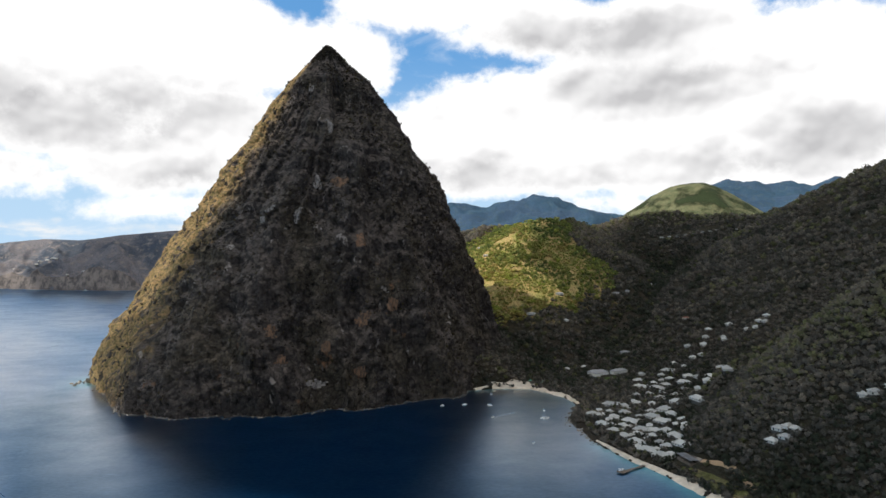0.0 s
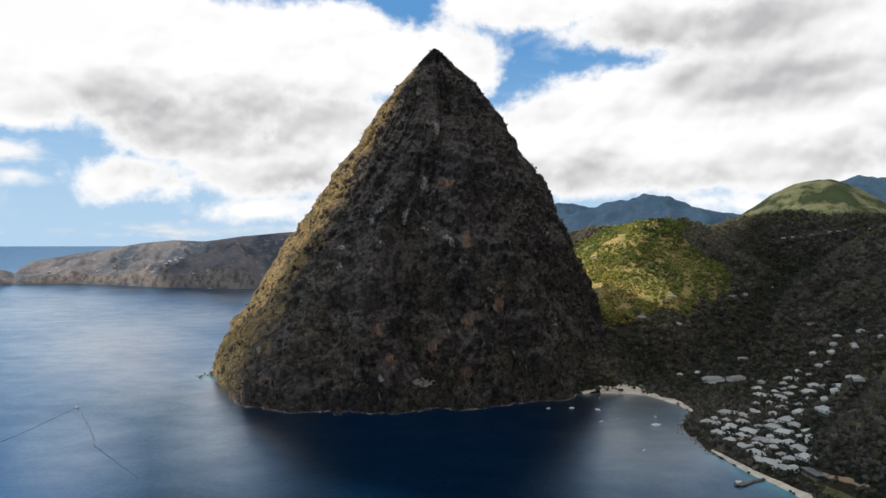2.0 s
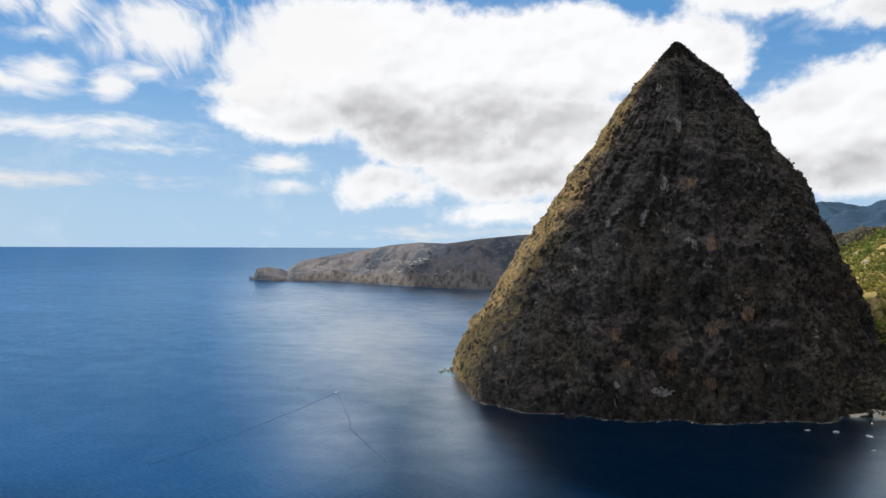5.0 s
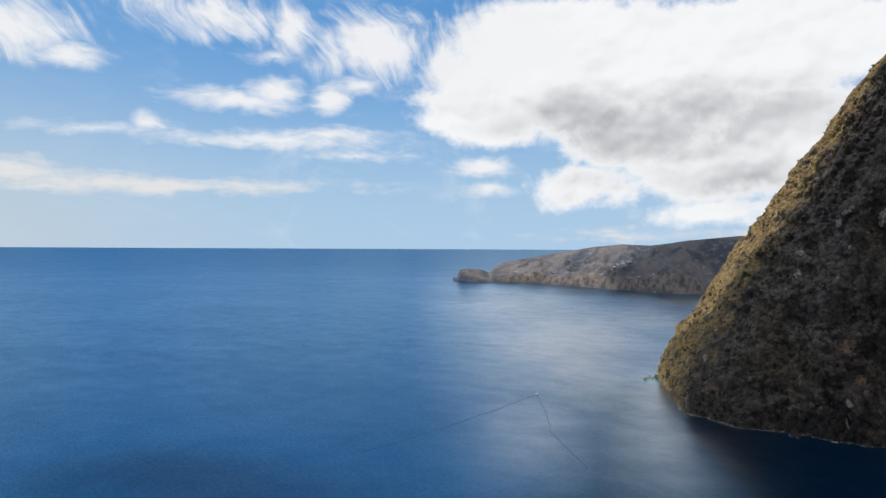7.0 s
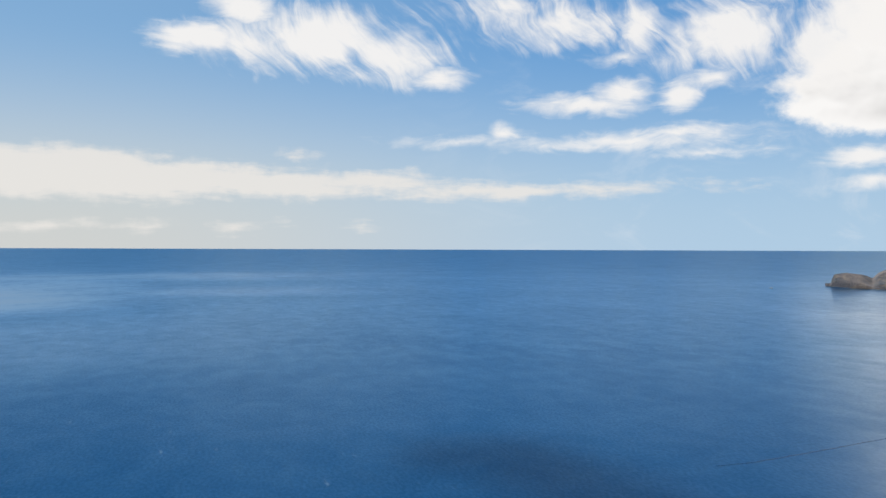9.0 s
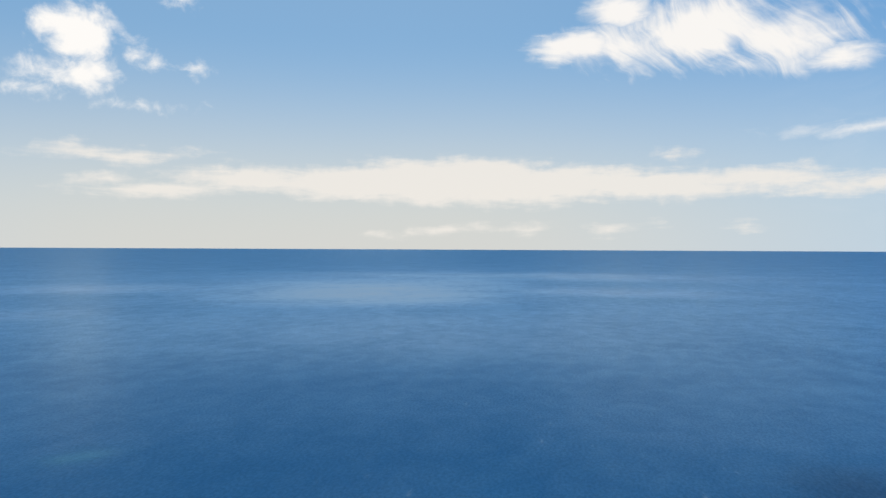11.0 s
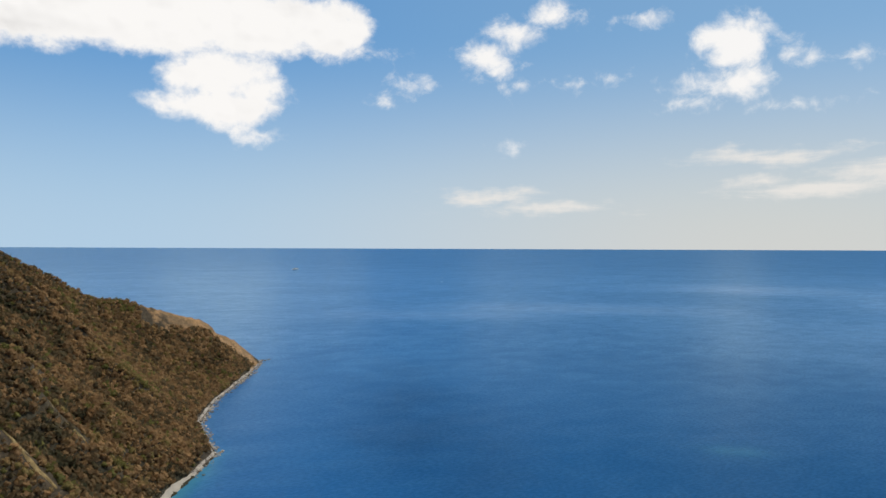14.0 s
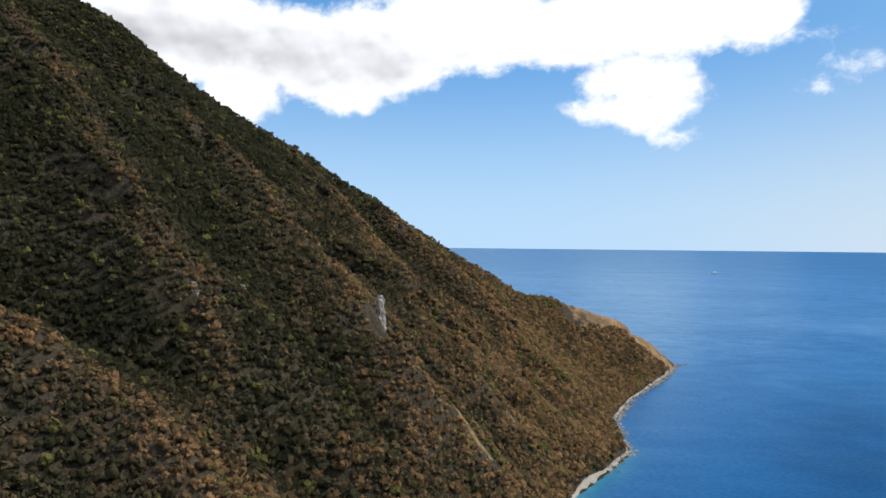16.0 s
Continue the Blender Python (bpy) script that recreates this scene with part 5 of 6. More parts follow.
BLOCKS += [(262, 1192, 15), (262, 1125, 15), (276, 1085, 19), (284, 1040, 15), (310, 1048, 19), (292, 1012, 15), (306, 965, 18), (345, 1050, 15), (352, 1095, 18), (312, 1130, 15), (276, 1178, 15), (338, 1150, 18),
           (362, 1160, 15), (398, 1112, 15), (268, 980, 15), (300, 935, 13), (342, 1005, 15), (310, 1215, 15), (372, 1290, 15), (395, 1290, 15), (420, 1345, 18), (440, 1385, 15), (405, 1370, 13), (480, 1345, 15)]
CLEARINGS += [(x, y, 0.28 * w + 2.5) for x, y, w in BLOCKS if y > 900] + [(x, y, 4.0) for x, y, w in BLOCKS if y < 900] + [(x, y, 6.5) for x, y in UPPER]


def resort():
    cottage = tagged(house("cottage", 13, 10, "small white cottage with a bleached shingle roof among trees", ROOF), group=GROUP)
    put(cottage, UPPER + [(x, y) for x, y, w in BLOCKS if w < 16], seaward)
    villa = tagged(house("villa", 20, 13, "white villa with hipped pale grey roofs on the wooded slope", ROOF, 12.0, 2.8, 4.4), group=GROUP)
    put(villa, [(x, y) for x, y, w in BLOCKS if 16 <= w < 23], seaward)
    terrace = tagged(house("villa", 29, 14, "long white villa block with a bleached hipped roof by the beach", ROOF, 14.0, 3.2, 5.0), group=GROUP)
    put(terrace, [(x, y) for x, y, w in BLOCKS if w >= 23], lambda x, y, i: 122 + 16 * math.sin(x))
    hotel = house("hotel", 40, 15, "long two-storey hotel with grey hipped roofs behind the beach", GREY_ROOF, 22.0, 6.5, 5.0, "hotel")
    put(hotel, [(321, 1478)], lambda x, y, i: 8)
    annex = house("hotel", 36, 13, "grey-roofed hotel wing beside the lawn", GREY_ROOF, 0.0, 6.0, 4.5, "hotel")
    put(annex, [(364, 1478)], lambda x, y, i: 28)
    shed = house("house", 20, 11, "low grey-roofed building in the valley woods", GREY_ROOF, 0.0, 3.5, 2.6, "house")
    put(shed, [(413, 1620), (470, 1940), (504, 1952), (604, 2053), (307, 1879), (220, 1778)], lambda x, y, i: 40 * i)
    barn = house("house", 17, 9, "house with a rust-red sheet roof in the woods", TERRACOTTA, 0.0, 3.2, 2.4, "house")
    put(barn, [(560, 1640)], lambda x, y, i: 15)
    ridge_house = tagged(house("ridge_house", 13, 8, "white hillside house in a row along the ridge road", ROOF, 0.0, 2.8, 1.8, "house"), group="row of houses on the ridge")
    put(ridge_house, [(769, 2513), (795, 2501), (816, 2477), (840, 2460), (863, 2453), (886, 2440), (911, 2435), (933, 2423), (956, 2384), (974, 2359), (985, 2328), (116, 2221), (127, 2104)], lambda x, y, i: -35 + 12 * math.sin(i * 2.1))
    pavilion = tagged(new("beach_restaurant"), "open black-roofed restaurant pavilion above the beach", "restaurant")
    for k, (x, y) in enumerate(((0, 0), (17, -4))):
        part("roof", *moved(hip(15, 10, 4.2, 1.1, 1.0), x, y, 0, -14), SLATE, pavilion)
        part("terrace", *moved(box(-7.5, 7.5, -5, 5, -4, 0.15), x, y, 0, -14), TIMBER, pavilion)
        part("back_wall", *moved(box(-7.2, 7.2, 4.4, 4.8, 0.15, 4.2), x, y, 0, -14), TIMBER, pavilion)
        for px in (-7, -2.4, 2.4, 7):
            for py in (-4.6, 4.2):
                part("post", *moved(box(px - 0.16, px + 0.16, py - 0.16, py + 0.16, 0.15, 4.2), x, y, 0, -14), TIMBER, pavilion)
    pavilion.matrix_world = pose(308, 912, float(land_height(np.array([312.0]), np.array([900.0]))[0]) + 0.8, 0, 0, -66)
    for i, (x, y) in enumerate(((140, 1428), (158, 1430), (176, 1432), (196, 1428), (212, 1415), (226, 1396))):
        hut = tagged(new("beach_hut"), "small beach shelter with a green pitched roof" if i in (2, 3) else "small thatched beach shelter on posts", "beach hut", "huts along the beach")
        part("roof", *hip(7, 6, 2.6, 2.2, 0.6), GREEN_ROOF if i in (2, 3) else TIMBER, hut)
        for px in (-3, 3):
            for py in (-2.5, 2.5):
                part("post", *box(px - 0.12, px + 0.12, py - 0.12, py + 0.12, -1.5, 2.6), TIMBER, hut)
        hut.matrix_world = pose(x, y, float(land_height(np.array([float(x)]), np.array([float(y)]))[0]) + 0.4, 0, 0, 20 * i)


CLEARINGS += [(321, 1478, 27.0), (364, 1478, 24.0), (335, 1450, 16.0), (413, 1620, 16.0), (470, 1940, 16.0), (504, 1952, 16.0), (604, 2053, 15.0), (307, 1879, 16.0), (220, 1778, 20.0), (560, 1640, 14.0),
              (312, 858, 8.0), (322, 828, 10.0), (332, 790, 11.0), (308, 912, 16.0), (314, 892, 18.0), (330, 862, 12.0), (116, 2221, 16.0), (127, 2104, 16.0), (320, 850, 16.0)]
CLEARINGS += [(x, 2790 - 0.365 * x, 16.0) for x in range(760, 1000, 14)]


def ribbon(name, line, mat, label, category, kind="", lift=0.5, sag=2.0):
    """A strip of ground laid over the slope: line of (x, y, half width)."""
    pts = []
    for a, b in zip(line[:-1], line[1:]):
        n = max(2, int(math.hypot(b[0] - a[0], b[1] - a[1]) / 5))
        pts += [tuple(a[k] + (b[k] - a[k]) * i / n for k in range(3)) for i in range(n)]
    pts = np.array(pts + [line[-1]])
    way = np.gradient(pts[:, :2], axis=0)
    way /= np.linalg.norm(way, axis=1)[:, None] + 1e-9
    side = np.stack([-way[:, 1], way[:, 0]], -1)
    across = np.array([-1.25, -1.0, -0.5, 0.0, 0.5, 1.0, 1.25])
    wob = 1 + 0.6 * fractal(pts[:, 0] / 14, pts[:, 1] / 14, 2.0, 3)
    verts = pts[:, None, :2] + side[:, None, :] * (pts[:, 2] * wob)[:, None, None] * across[None, :, None]
    z = np.maximum(land_height(verts[..., 0], verts[..., 1]), -1.0) + lift
    z[:, 0] -= sag
    z[:, -1] -= sag
    me = mesh_of(name, np.concatenate([verts, z[..., None]], -1).reshape(-1, 3), grid_faces(len(pts), len(across))[:, ::-1], mat)
    return tagged(new(name, me), label, category, kind=kind)


PALE_GRAVEL = weathered("pale_gravel", (0.27, 0.245, 0.21), 0.95, 0.3, 0.1)


def shore():
    ribbon("beach", [(60, 1396, 3), (96, 1410, 7), (135, 1414, 10), (174, 1413, 12), (205, 1372, 13), (228, 1332, 11), (240, 1290, 5), (240, 1262, 2)], SAND, "pale sand beach curving round the head of the bay", "beach", "structure")
    ribbon("beach", [(222, 1030, 1.5), (236, 985, 3), (249, 942, 4), (268, 898, 6), (282, 862, 9), (299, 809, 14), (318, 745, 16), (330, 690, 15)], SAND, "pale sand beach below the resort", "beach", "structure")
    ribbon("beach", [(-105, -760, 2), (-129, -829, 2.6), (-150, -870, 3), (-186, -925, 2)], PALE_GRAVEL, "small pale cove beach at the foot of the slope", "beach", "structure")
    ribbon("shingle_shore", [(-186, -925, 3), (-228, -1005, 1.6), (-237, -1100, 1.3), (-244, -1190, 2.2), (-310, -1362, 1.5), (-438, -1600, 2.2), (-508, -1750, 3.5), (-526, -1795, 4)], SHINGLE, "strip of pale shingle and boulders along the waterline", "shore", "structure")
    ribbon("track", [(322, 888, 2), (332, 868, 2.5), (341, 846, 3), (346, 818, 3), (348, 790, 3)], EARTH, "unpaved tan track above the beach", "track", "structure", 0.9)
    ribbon("road", [(284, 1133, 2.2), (296, 1085, 2.2), (302, 1040, 2.2), (306, 985, 2.2), (308, 940, 2.2), (322, 888, 2.2)], SHINGLE, "narrow pale road between the villas", "road", "structure", 0.9)
    for back in STRAW_BACKS:
        ribbon("dry_grass", back, STRAW, "straw-coloured dry grass along the back of a spur", "grass", "structure", 0.1)
    ribbon("lawn", [(304, 884, 3), (312, 858, 6), (322, 828, 8), (332, 790, 9), (344, 752, 9)], GARDEN, "rough olive grass and garden beds behind the beach", "lawn", "structure", 0.6)
    ribbon("lawn", [(325, 1440, 8), (352, 1446, 9), (372, 1452, 7)], LAWN, "cut green lawn in front of the hotel", "lawn", "structure", 0.8)


def shingle():
    m, g = material("pale_shingle")
    p = where(g)
    c = g.mix(g.ramp(g.math("ADD", g.math("MULTIPLY", g.noise(p, 0.5, 5.0, 0.7), 0.5), g.math("MULTIPLY", g.noise(p, 0.06, 4.0, 0.6), 0.5)), 0.40, 0.60), (0.06, 0.053, 0.047), (0.34, 0.31, 0.27))
    finish(g, c, 0.95, g.bump(g.noise(p, 0.6, 4.0), 0.8, 0.8), specular=0.2)
    return m


SHINGLE = shingle()
STRAW = wooded_ground("dry_grass", (0.26, 0.19, 0.09), (0.20, 0.155, 0.07), (0.34, 0.25, 0.12))
GARDEN = wooded_ground("garden_grass", (0.17, 0.15, 0.07), (0.13, 0.14, 0.05), (0.30, 0.24, 0.14))
LAWN = wooded_ground("lawn_grass", (0.07, 0.11, 0.025), (0.08, 0.13, 0.03), (0.11, 0.14, 0.04))


def boulders():
    """Boulders along the foot of the cliffs and the shingle."""
    rng = np.random.default_rng(31)
    bm = bmesh.new()
    bmesh.ops.create_icosphere(bm, subdivisions=1, radius=1.0)
    kv, kf = np.array([v.co[:] for v in bm.verts]), np.array([[v.index for v in f.verts] for f in bm.faces])
    bm.free()
    foot = PEAK_SKIN[-4]
    foot = foot[foot[:, 1] < 1640]
    lines = [(foot[rng.integers(0, len(foot), 1500)], 1.1, 5.0)]
    for a, b, n in (((238, 1262), (203, 1161), 70), ((203, 1161), (222, 1014), 130), ((-230, -1005), (-246, -1190), 360), ((-186, -925), (-230, -1005), 60), ((-246, -1190), (-312, -1362), 330), ((-312, -1362), (-440, -1600), 380), ((-440, -1600), (-525, -1790), 260), ((-520, -1788), (-555, -1800), 25)):
        t = rng.random(n)[:, None]
        lines.append((np.concatenate([np.array(a) + t * (np.array(b) - np.array(a)), np.zeros((n, 1))], 1), 1.5, 5.0))
    lines.append((np.array([-744.0, 1492.0, 0.0]) + rng.normal(size=(40, 3)) * (9, 16, 0), 2.6, 4.0))
    vs, fs, ts, base = [], [], [], 0
    for spots, size, spread in lines:
        for s in spots:
            r = size * (0.5 + 1.6 * rng.random() ** 3)
            v = kv * (0.7 + 0.5 * rng.random((len(kv), 1))) * r * (1, 1, 0.75) + (s[0] + rng.normal() * spread, s[1] + rng.normal() * spread, 0.2)
            vs.append(v)
            fs.append(kf + base)
            base += len(kv)
    tagged(new("boulders", mesh_of("boulders", np.concatenate(vs), np.concatenate(fs), STONE, False)), "tumbled grey and tan boulders along the waterline", "boulders", kind="stuff")


def stone():
    m, g = material("boulder_stone")
    pick = g.node("ShaderNodeNewGeometry").outputs["Random Per Island"]
    c = g.mix(pick, (0.13, 0.115, 0.10), (0.40, 0.36, 0.31))
    finish(g, c, 0.9, g.bump(g.noise(where(g), 1.5, 4.0), 0.6, 0.4), specular=0.2)
    return m


STONE = stone()


def rock_face(x, y, wide, tall, turn, seed):
    """A bare pale cliff that breaks through the trees on the southern slope."""
    u, v = np.meshgrid(np.linspace(-1, 1, 17), np.linspace(0, 1, 30), indexing="ij")
    taper = np.clip(0.35 + 0.9 * np.sin(np.pi * np.clip(v * 0.9 + 0.08, 0, 1)) * (0.6 + 0.7 * rough(v * 6, seed)), 0.15, 1)
    px = u * wide / 2 * taper + wide * 0.35 * fractal(v * 3, seed, 0.0, 3) + 3.0 * fractal(u * 3, v * 9, seed, 4) - 0.28 * v * tall
    pz = v * tall
    py = 3.6 * fractal(u * 2 + seed, v * 5, 1.0, 4) + 3.0 * np.abs(u) ** 2 + v * tall * 0.55
    base = float(land_height(np.array([float(x)]), np.array([float(y)]))[0])
    me = mesh_of("rock_face", np.stack([px, py, pz], -1).reshape(-1, 3), grid_faces(17, 30)[:, ::-1], PALE_ROCK, False)
    ob = tagged(new("rock_face", me), "bare pale grey cliff face breaking through the trees", "rock", "cliffs on the slope")
    ob.matrix_world = pose(x, y, base - 4, 0, 0, turn)


def pale_rock():
    m, g = material("pale_cliff_rock")
    p = where(g)
    s = g.noise(g.vec("MULTIPLY", p, (1.0, 1.0, 0.3)), 0.35, 5.0, 0.7)
    c = g.mix(g.ramp(s, 0.35, 0.65), (0.06, 0.052, 0.045), (0.34, 0.315, 0.28))
    finish(g, c, 0.9, g.bump(s, 1.0, 1.0), specular=0.2)
    return m


PALE_ROCK = pale_rock()
rock_face(90, -772, 12, 42, 172, 1.0)
rock_face(72, -792, 8, 26, 172, 4.0)
rock_face(250, -640, 10, 14, 165, 7.0)
rock_face(222, -690, 9, 12, 165, 9.0)


def afloat(az, dist):
    x, y, _ = place(az, dist)
    return x, y, float(sea_level(dist))


def hull(length, beam, height):
    """A boat's hull with a raked bow, along x."""
    sections = ((-0.5, 0.85, 0.0), (-0.2, 1.0, 0.0), (0.15, 0.92, 0.05), (0.36, 0.55, 0.15), (0.5, 0.04, 0.3))
    v, f = [], []
    for s, w, up in sections:
        x, h = s * length, height * (1 + up)
        v += [(x, -beam / 2 * w, h), (x * 0.97, -beam / 2 * w * 0.7, 0.15 * height), (x * 0.96, 0, -0.35 * height), (x * 0.97, beam / 2 * w * 0.7, 0.15 * height), (x, beam / 2 * w, h)]
    for i in range(len(sections) - 1):
        for k in range(4):
            f.append((i * 5 + k, (i + 1) * 5 + k, (i + 1) * 5 + k + 1, i * 5 + k + 1))
        f.append((i * 5, i * 5 + 4, (i + 1) * 5 + 4, (i + 1) * 5))
    f += [(0, 1, 2, 3, 4), tuple(20 + k for k in (4, 3, 2, 1, 0))]
    return v, f


def motor_boat(length, x, y, z, turn, label, group="boats in the bay"):
    ob = tagged(new("motor_boat"), label, "boat", group)
    b, h = length * 0.3, length * 0.12
    part("hull", *hull(length, b, h), GEL, ob)
    cabin = part("cabin", *box(-length * 0.22, length * 0.14, -b * 0.32, b * 0.32, h * 0.9, h * 0.9 + length * 0.12, 0.82), GEL, ob)
    part("windscreen", *box(length * 0.10, length * 0.17, -b * 0.3, b * 0.3, h, h + length * 0.09, 0.9), GLASS, cabin)
    canopy = part("canopy", *box(-length * 0.4, -length * 0.15, -b * 0.38, b * 0.38, h + length * 0.15, h + length * 0.17), BLUE_CANVAS, ob)
    for px in (-0.39, -0.17):
        for py in (-0.36, 0.36):
            part("post", *box(length * px - 0.05, length * px + 0.05, b * py - 0.05, b * py + 0.05, h * 0.9, h + length * 0.15), GEL, canopy)
    ob.matrix_world = pose(x, y, z + 0.1, 0, 0, turn)
    return ob


def catamaran(length, x, y, z, turn):
    ob = tagged(new("catamaran"), "white sailing catamaran at anchor with bare mast", "boat", "boats in the bay")
    for s in (-1, 1):
        part("hull", *moved(hull(length, length * 0.13, length * 0.10), 0, s * length * 0.2), GEL, ob)
    part("bridge_deck", *box(-length * 0.42, length * 0.2, -length * 0.22, length * 0.22, length * 0.07, length * 0.11), GEL, ob)
    part("cabin", *box(-length * 0.25, length * 0.14, -length * 0.17, length * 0.17, length * 0.11, length * 0.19, 0.8), GEL, ob)
    part("window_band", *box(-length * 0.23, length * 0.125, -length * 0.165, length * 0.165, length * 0.125, length * 0.155, 0.97), GLASS, ob)
    part("mast", *box(0.0, 0.25, -0.12, 0.12, length * 0.11, length * 1.3, 0.6), GEL, ob)
    part("boom", *box(-length * 0.42, 0.0, -0.2, 0.2, length * 0.25, length * 0.29), BLUE_CANVAS, ob)
    ob.matrix_world = pose(x, y, z, 0, 0, turn)


def sailing_boat(length, x, y, z, turn):
    ob = tagged(new("sailing_boat"), "white sailing boat far out under full sail", "boat", "boats out at sea")
    part("hull", *hull(length, length * 0.27, length * 0.1), GEL, ob)
    part("mast", *box(-0.12, 0.12, -0.12, 0.12, 0, length * 1.35), GEL, ob)
    for name, a, b in (("mainsail", -0.42, -0.02), ("jib", 0.46, 0.03)):
        v = [(length * a, -0.05, length * 0.2), (length * b, -0.05, length * 0.2), (length * b, -0.05, length * 1.3), (length * a, 0.15, length * 0.2), (length * b, 0.15, length * 0.2), (length * b, 0.15, length * 1.3)]
        part(name, v, [(0, 1, 2), (5, 4, 3), (0, 3, 4, 1), (1, 4, 5, 2), (2, 5, 3, 0)], CANVAS, ob)
    ob.matrix_world = pose(x, y, z, 0, 0, turn)


def foam_material():
    m, g = material("wake_foam")
    p = where(g)
    fleck = g.noise(p, 0.35, 5.0, 0.7)
    c = g.mix(g.ramp(fleck, 0.42, 0.62), (0.10, 0.19, 0.30), (0.62, 0.66, 0.68))
    finish(g, c, 0.5, specular=0.3)
    return m


FOAM = foam_material()


def swell_material():
    m, g = material("wake_swell")
    finish(g, g.mix(g.noise(where(g), 0.05, 4.0), (0.003, 0.022, 0.075), (0.004, 0.035, 0.10)), 0.12, specular=0.3)
    return m


SWELL = swell_material()


def wake(name, line, mat, label, crest=0.5):
    """A low ridge of water behind a boat: line of (x, y, half width), over the sheet of the sea."""
    pts = []
    for a, b in zip(line[:-1], line[1:]):
        n = max(2, int(math.hypot(b[0] - a[0], b[1] - a[1]) / 6))
        pts += [tuple(a[k] + (b[k] - a[k]) * i / n for k in range(3)) for i in range(n)]
    pts = np.array(pts + [line[-1]])
    way = np.gradient(pts[:, :2], axis=0)
    way /= np.linalg.norm(way, axis=1)[:, None] + 1e-9
    side = np.stack([-way[:, 1], way[:, 0]], -1)
    across = np.array([-1.0, -0.5, 0.0, 0.5, 1.0])
    jitter = 1.2 * fractal(pts[:, 0] / 22, pts[:, 1] / 22, 8.0, 3)
    verts = pts[:, None, :2] + side[:, None, :] * (jitter[:, None, None] + pts[:, 2][:, None, None] * across[None, :, None])
    z = sea_level(np.hypot(verts[..., 0], verts[..., 1])) + 0.05 + crest * np.array([-1.0, 0.5, 1.0, 0.5, -1.0])[None, :] * np.ones((len(pts), 1))
    me = mesh_of(name, np.concatenate([verts, z[..., None]], -1).reshape(-1, 3), grid_faces(len(pts), len(across))[:, ::-1], mat)
    tagged(new(name, me), label, "wake", kind="stuff")


def bay_traffic():
    catamaran(15, 167, 1170, 0, 40)
    motor_boat(11, 130, 1023, 0, 75, "white motor boat at anchor with a blue canopy")
    motor_boat(9, 173, 1226, 0, 100, "small white motor boat at anchor near the beach")
    motor_boat(9, 38, 1270, 0, 20, "small white motor boat moored under the cliff")
    motor_boat(10, 82, 1265, 0, 150, "white motor boat off the beach")
    motor_boat(8, 92, 1361, 0, 80, "small white boat pulled near the sand")
    motor_boat(8, -2, 1261, 0, 200, "small boat in the shade of the cliff")
    motor_boat(9, 82, 1178, 0, 215, "white speedboat drawing a short wake across the bay")
    wake("wake", [(86, 1182, 1.0), (102, 1196, 2.5), (122, 1212, 3.5)], FOAM, "short white wake behind a speedboat", 0.25)
    motor_boat(14, -1085, 1930, 0, 250, "white speedboat passing outside the point")
    wake("wake", [(-1082, 1938, 1.5), (-1078, 1955, 4.0), (-1070, 1985, 6.0)], FOAM, "white wake of a boat outside the point", 0.3)
    x, y, z = afloat(37.72, 3289)
    motor_boat(20, x, y, z, 300, "white motor yacht running along the headland")
    wake("wake", [(x - 4, y + 8, 2.0), (x - 40, y + 66, 7.0)], FOAM, "white wake of a far motor yacht", 0.3)
    motor_boat(16, -829, 1155, 0, 118, "white motor boat heading out with a long spreading wake", "boats out at sea")
    wake("wake", [(-829, 1152, 1.0), (-800, 995, 1.3), (-783, 857, 1.6), (-768, 718, 1.4), (-770, 655, 0.6)], SWELL, "dark bow wave trailing from a motor boat", 0.35)
    wake("wake", [(-826, 1152, 1.0), (-712, 1022, 1.3), (-641, 932, 1.6), (-580, 879, 1.4), (-499, 809, 0.6)], SWELL, "dark bow wave trailing from a motor boat", 0.35)
    for az, dist, size in ((26.61, 3440, 16), (25.78, 3450, 14), (25.16, 3440, 16), (45.87, 3640, 15)):
        x, y, z = afloat(az, dist)
        motor_boat(size, x, y, z, 30, "white boat lying off the far headland", "boats out at sea")
    for az, dist, size in ((149.49, 3681, 18), (149.9, 3733, 14)):
        x, y, z = afloat(az, dist)
        sailing_boat(size, x, y, z, 60)
    x, y, z = afloat(161.11, 4099)
    motor_boat(40, x, y, z, 10, "white motor yacht far out on the open sea", "boats out at sea")


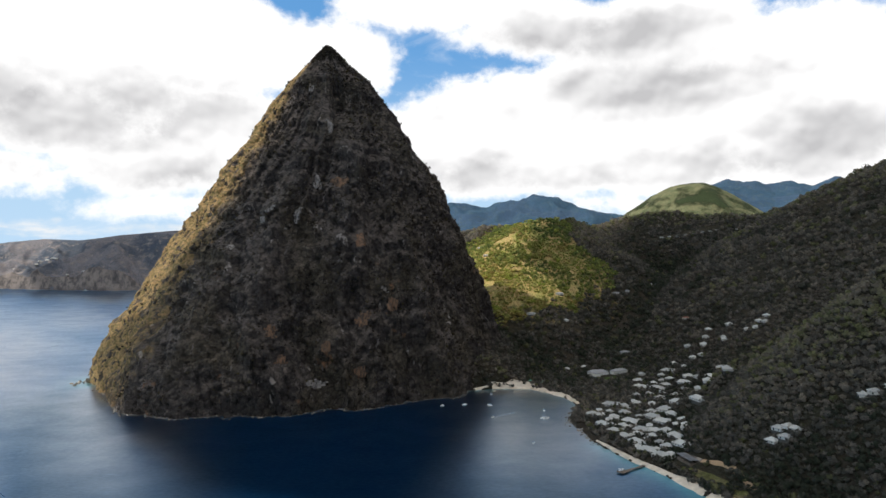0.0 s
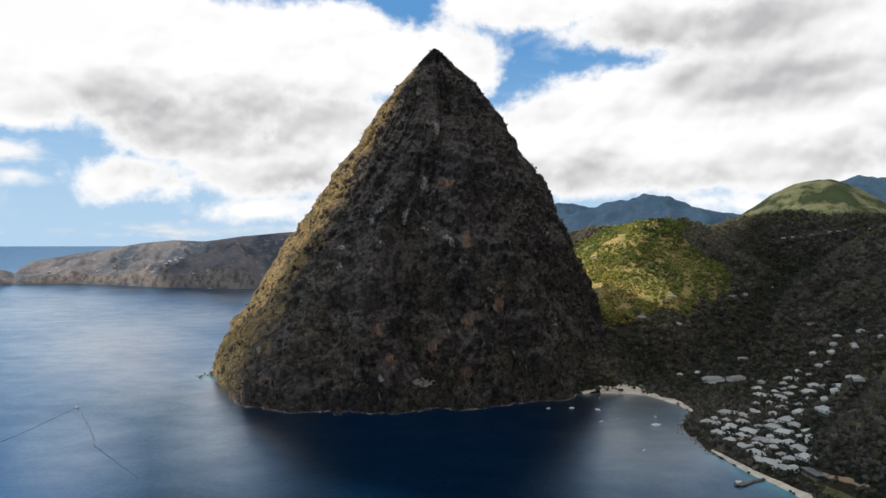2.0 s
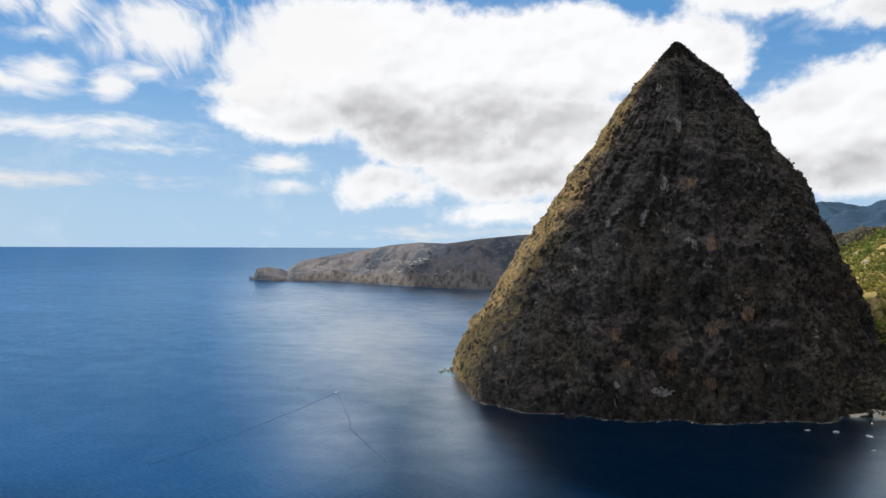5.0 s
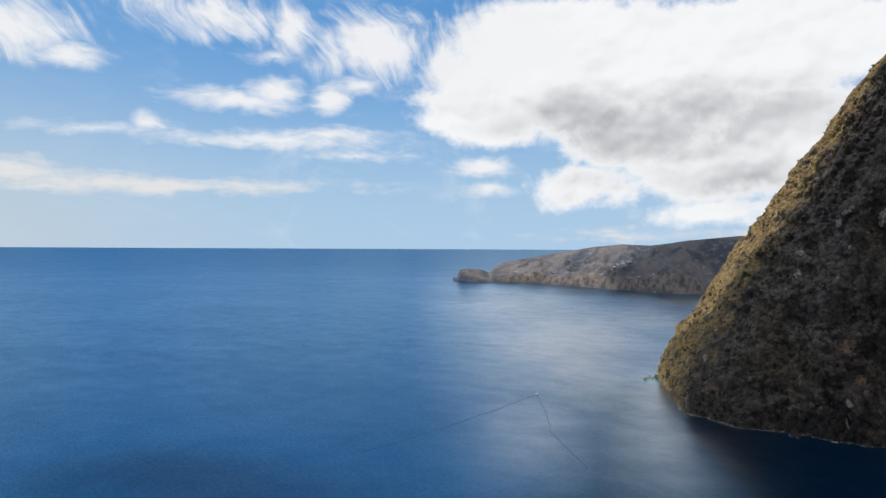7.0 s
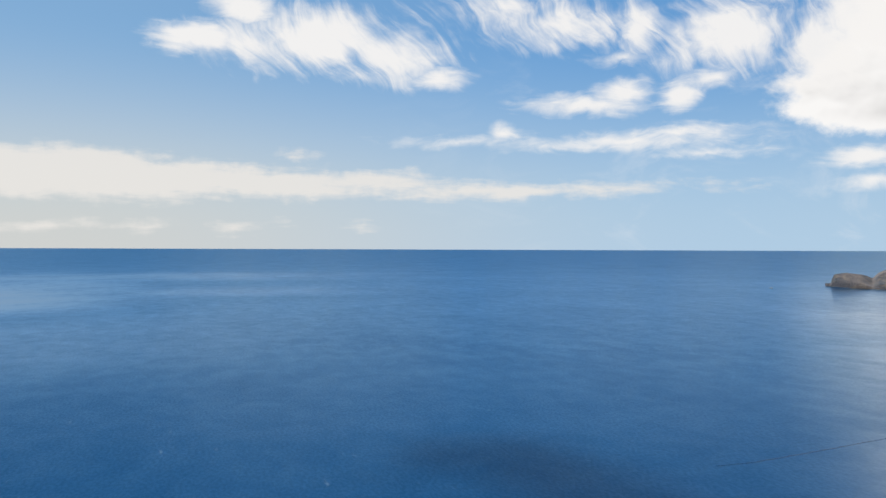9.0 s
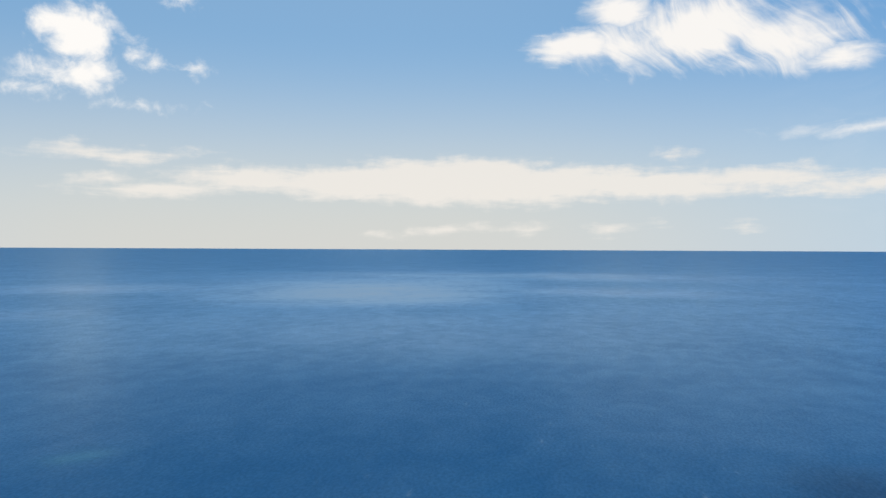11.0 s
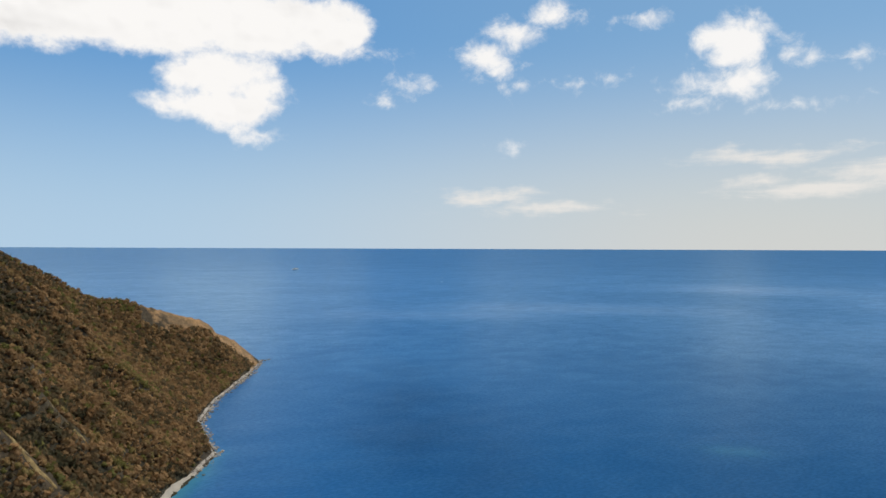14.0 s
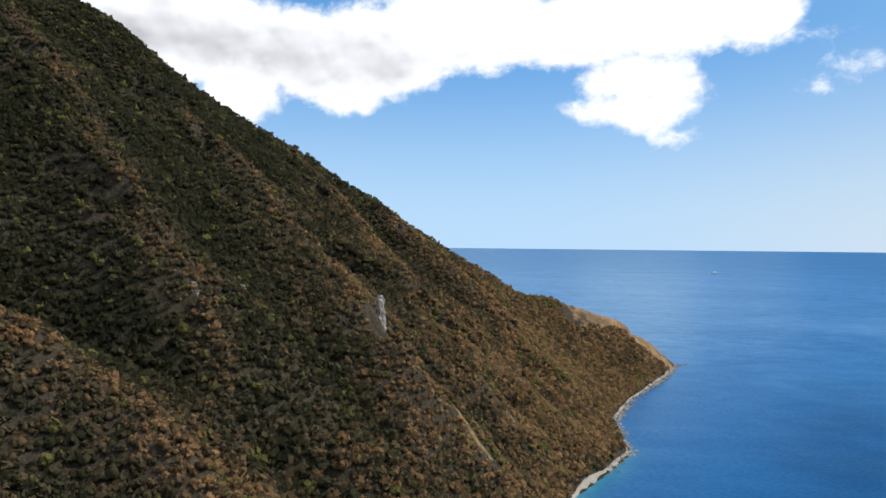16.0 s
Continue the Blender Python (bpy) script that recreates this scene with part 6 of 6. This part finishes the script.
def pier():
    ob = tagged(new("jetty"), "dark timber jetty on piles with a broad head", "jetty")
    for k in range(14):
        part("plank", *box(k * 3.4, k * 3.4 + 3.3, -2.0, 2.0, 1.45, 1.75), TIMBER, ob)
    head = part("pier_head", *box(-14, 0, -5, 5, 1.4, 1.78), TIMBER, ob)
    part("bench", *box(-12, -3, 3.6, 4.3, 1.78, 2.3), GEL, head)
    part("railing", *box(-14, -13.8, -5, 5, 1.78, 2.8), TIMBER, head)
    for k in range(9):
        for y in (-1.9, 1.9):
            part("pile", *box(k * 5.5 - 0.22, k * 5.5 + 0.22, y - 0.22, y + 0.22, -4, 1.5), TIMBER, ob)
    for x, y in ((-13, -4.5), (-13, 4.5), (-6, -4.5), (-6, 4.5)):
        part("pile", *box(x - 0.3, x + 0.3, y - 0.3, y + 0.3, -4, 3.2), TIMBER, ob)
    ob.matrix_world = pose(231, 895, 0, 0, 0, 37)
    ship = tagged(new("supply_boat"), "white launch moored at the jetty", "boat", "boats in the bay")
    part("hull", *hull(11, 3.2, 1.2), GEL, ship)
    part("cabin", *box(-2.5, 1.0, -1.1, 1.1, 1.1, 2.6, 0.85), GEL, ship)
    ship.matrix_world = pose(226, 900, 0, 0, 0, 130)


def cape_houses():
    """White houses strewn over the headland across the bay."""
    cottage = tagged(house("cape_house", 15, 10, "small pale house on the dry headland", ROOF, 0.0, 4.0, 2.5, "house"), group="houses on the headland")
    at = [(37.4, 0.30), (36.9, 0.34), (31.8, 0.42), (31.0, 0.25), (34.4, 0.2), (29.5, 0.5), (29.0, 0.48), (28.7, 0.5), (28.5, 0.45), (29.7, 0.4), (27.5, 0.65), (27.8, 0.16), (26.7, 0.18), (29.3, 0.34)]
    skin = CAPE_SKIN
    for i, (az, u) in enumerate(at):
        row = int(np.argmin(np.abs(CAPE_AZ - az)))
        x, y, z = skin[row, int(4 + u * 42)]
        m = pose(x, y, z + 1.0, 0, 0, 30 * i)
        if i == 0:
            cottage.matrix_world = m
        else:
            copy_thing(cottage, m)


resort()
shore()
boulders()
pier()
bay_traffic()
cape_houses()
south_woods()
valley_woods()
peak_scrub()
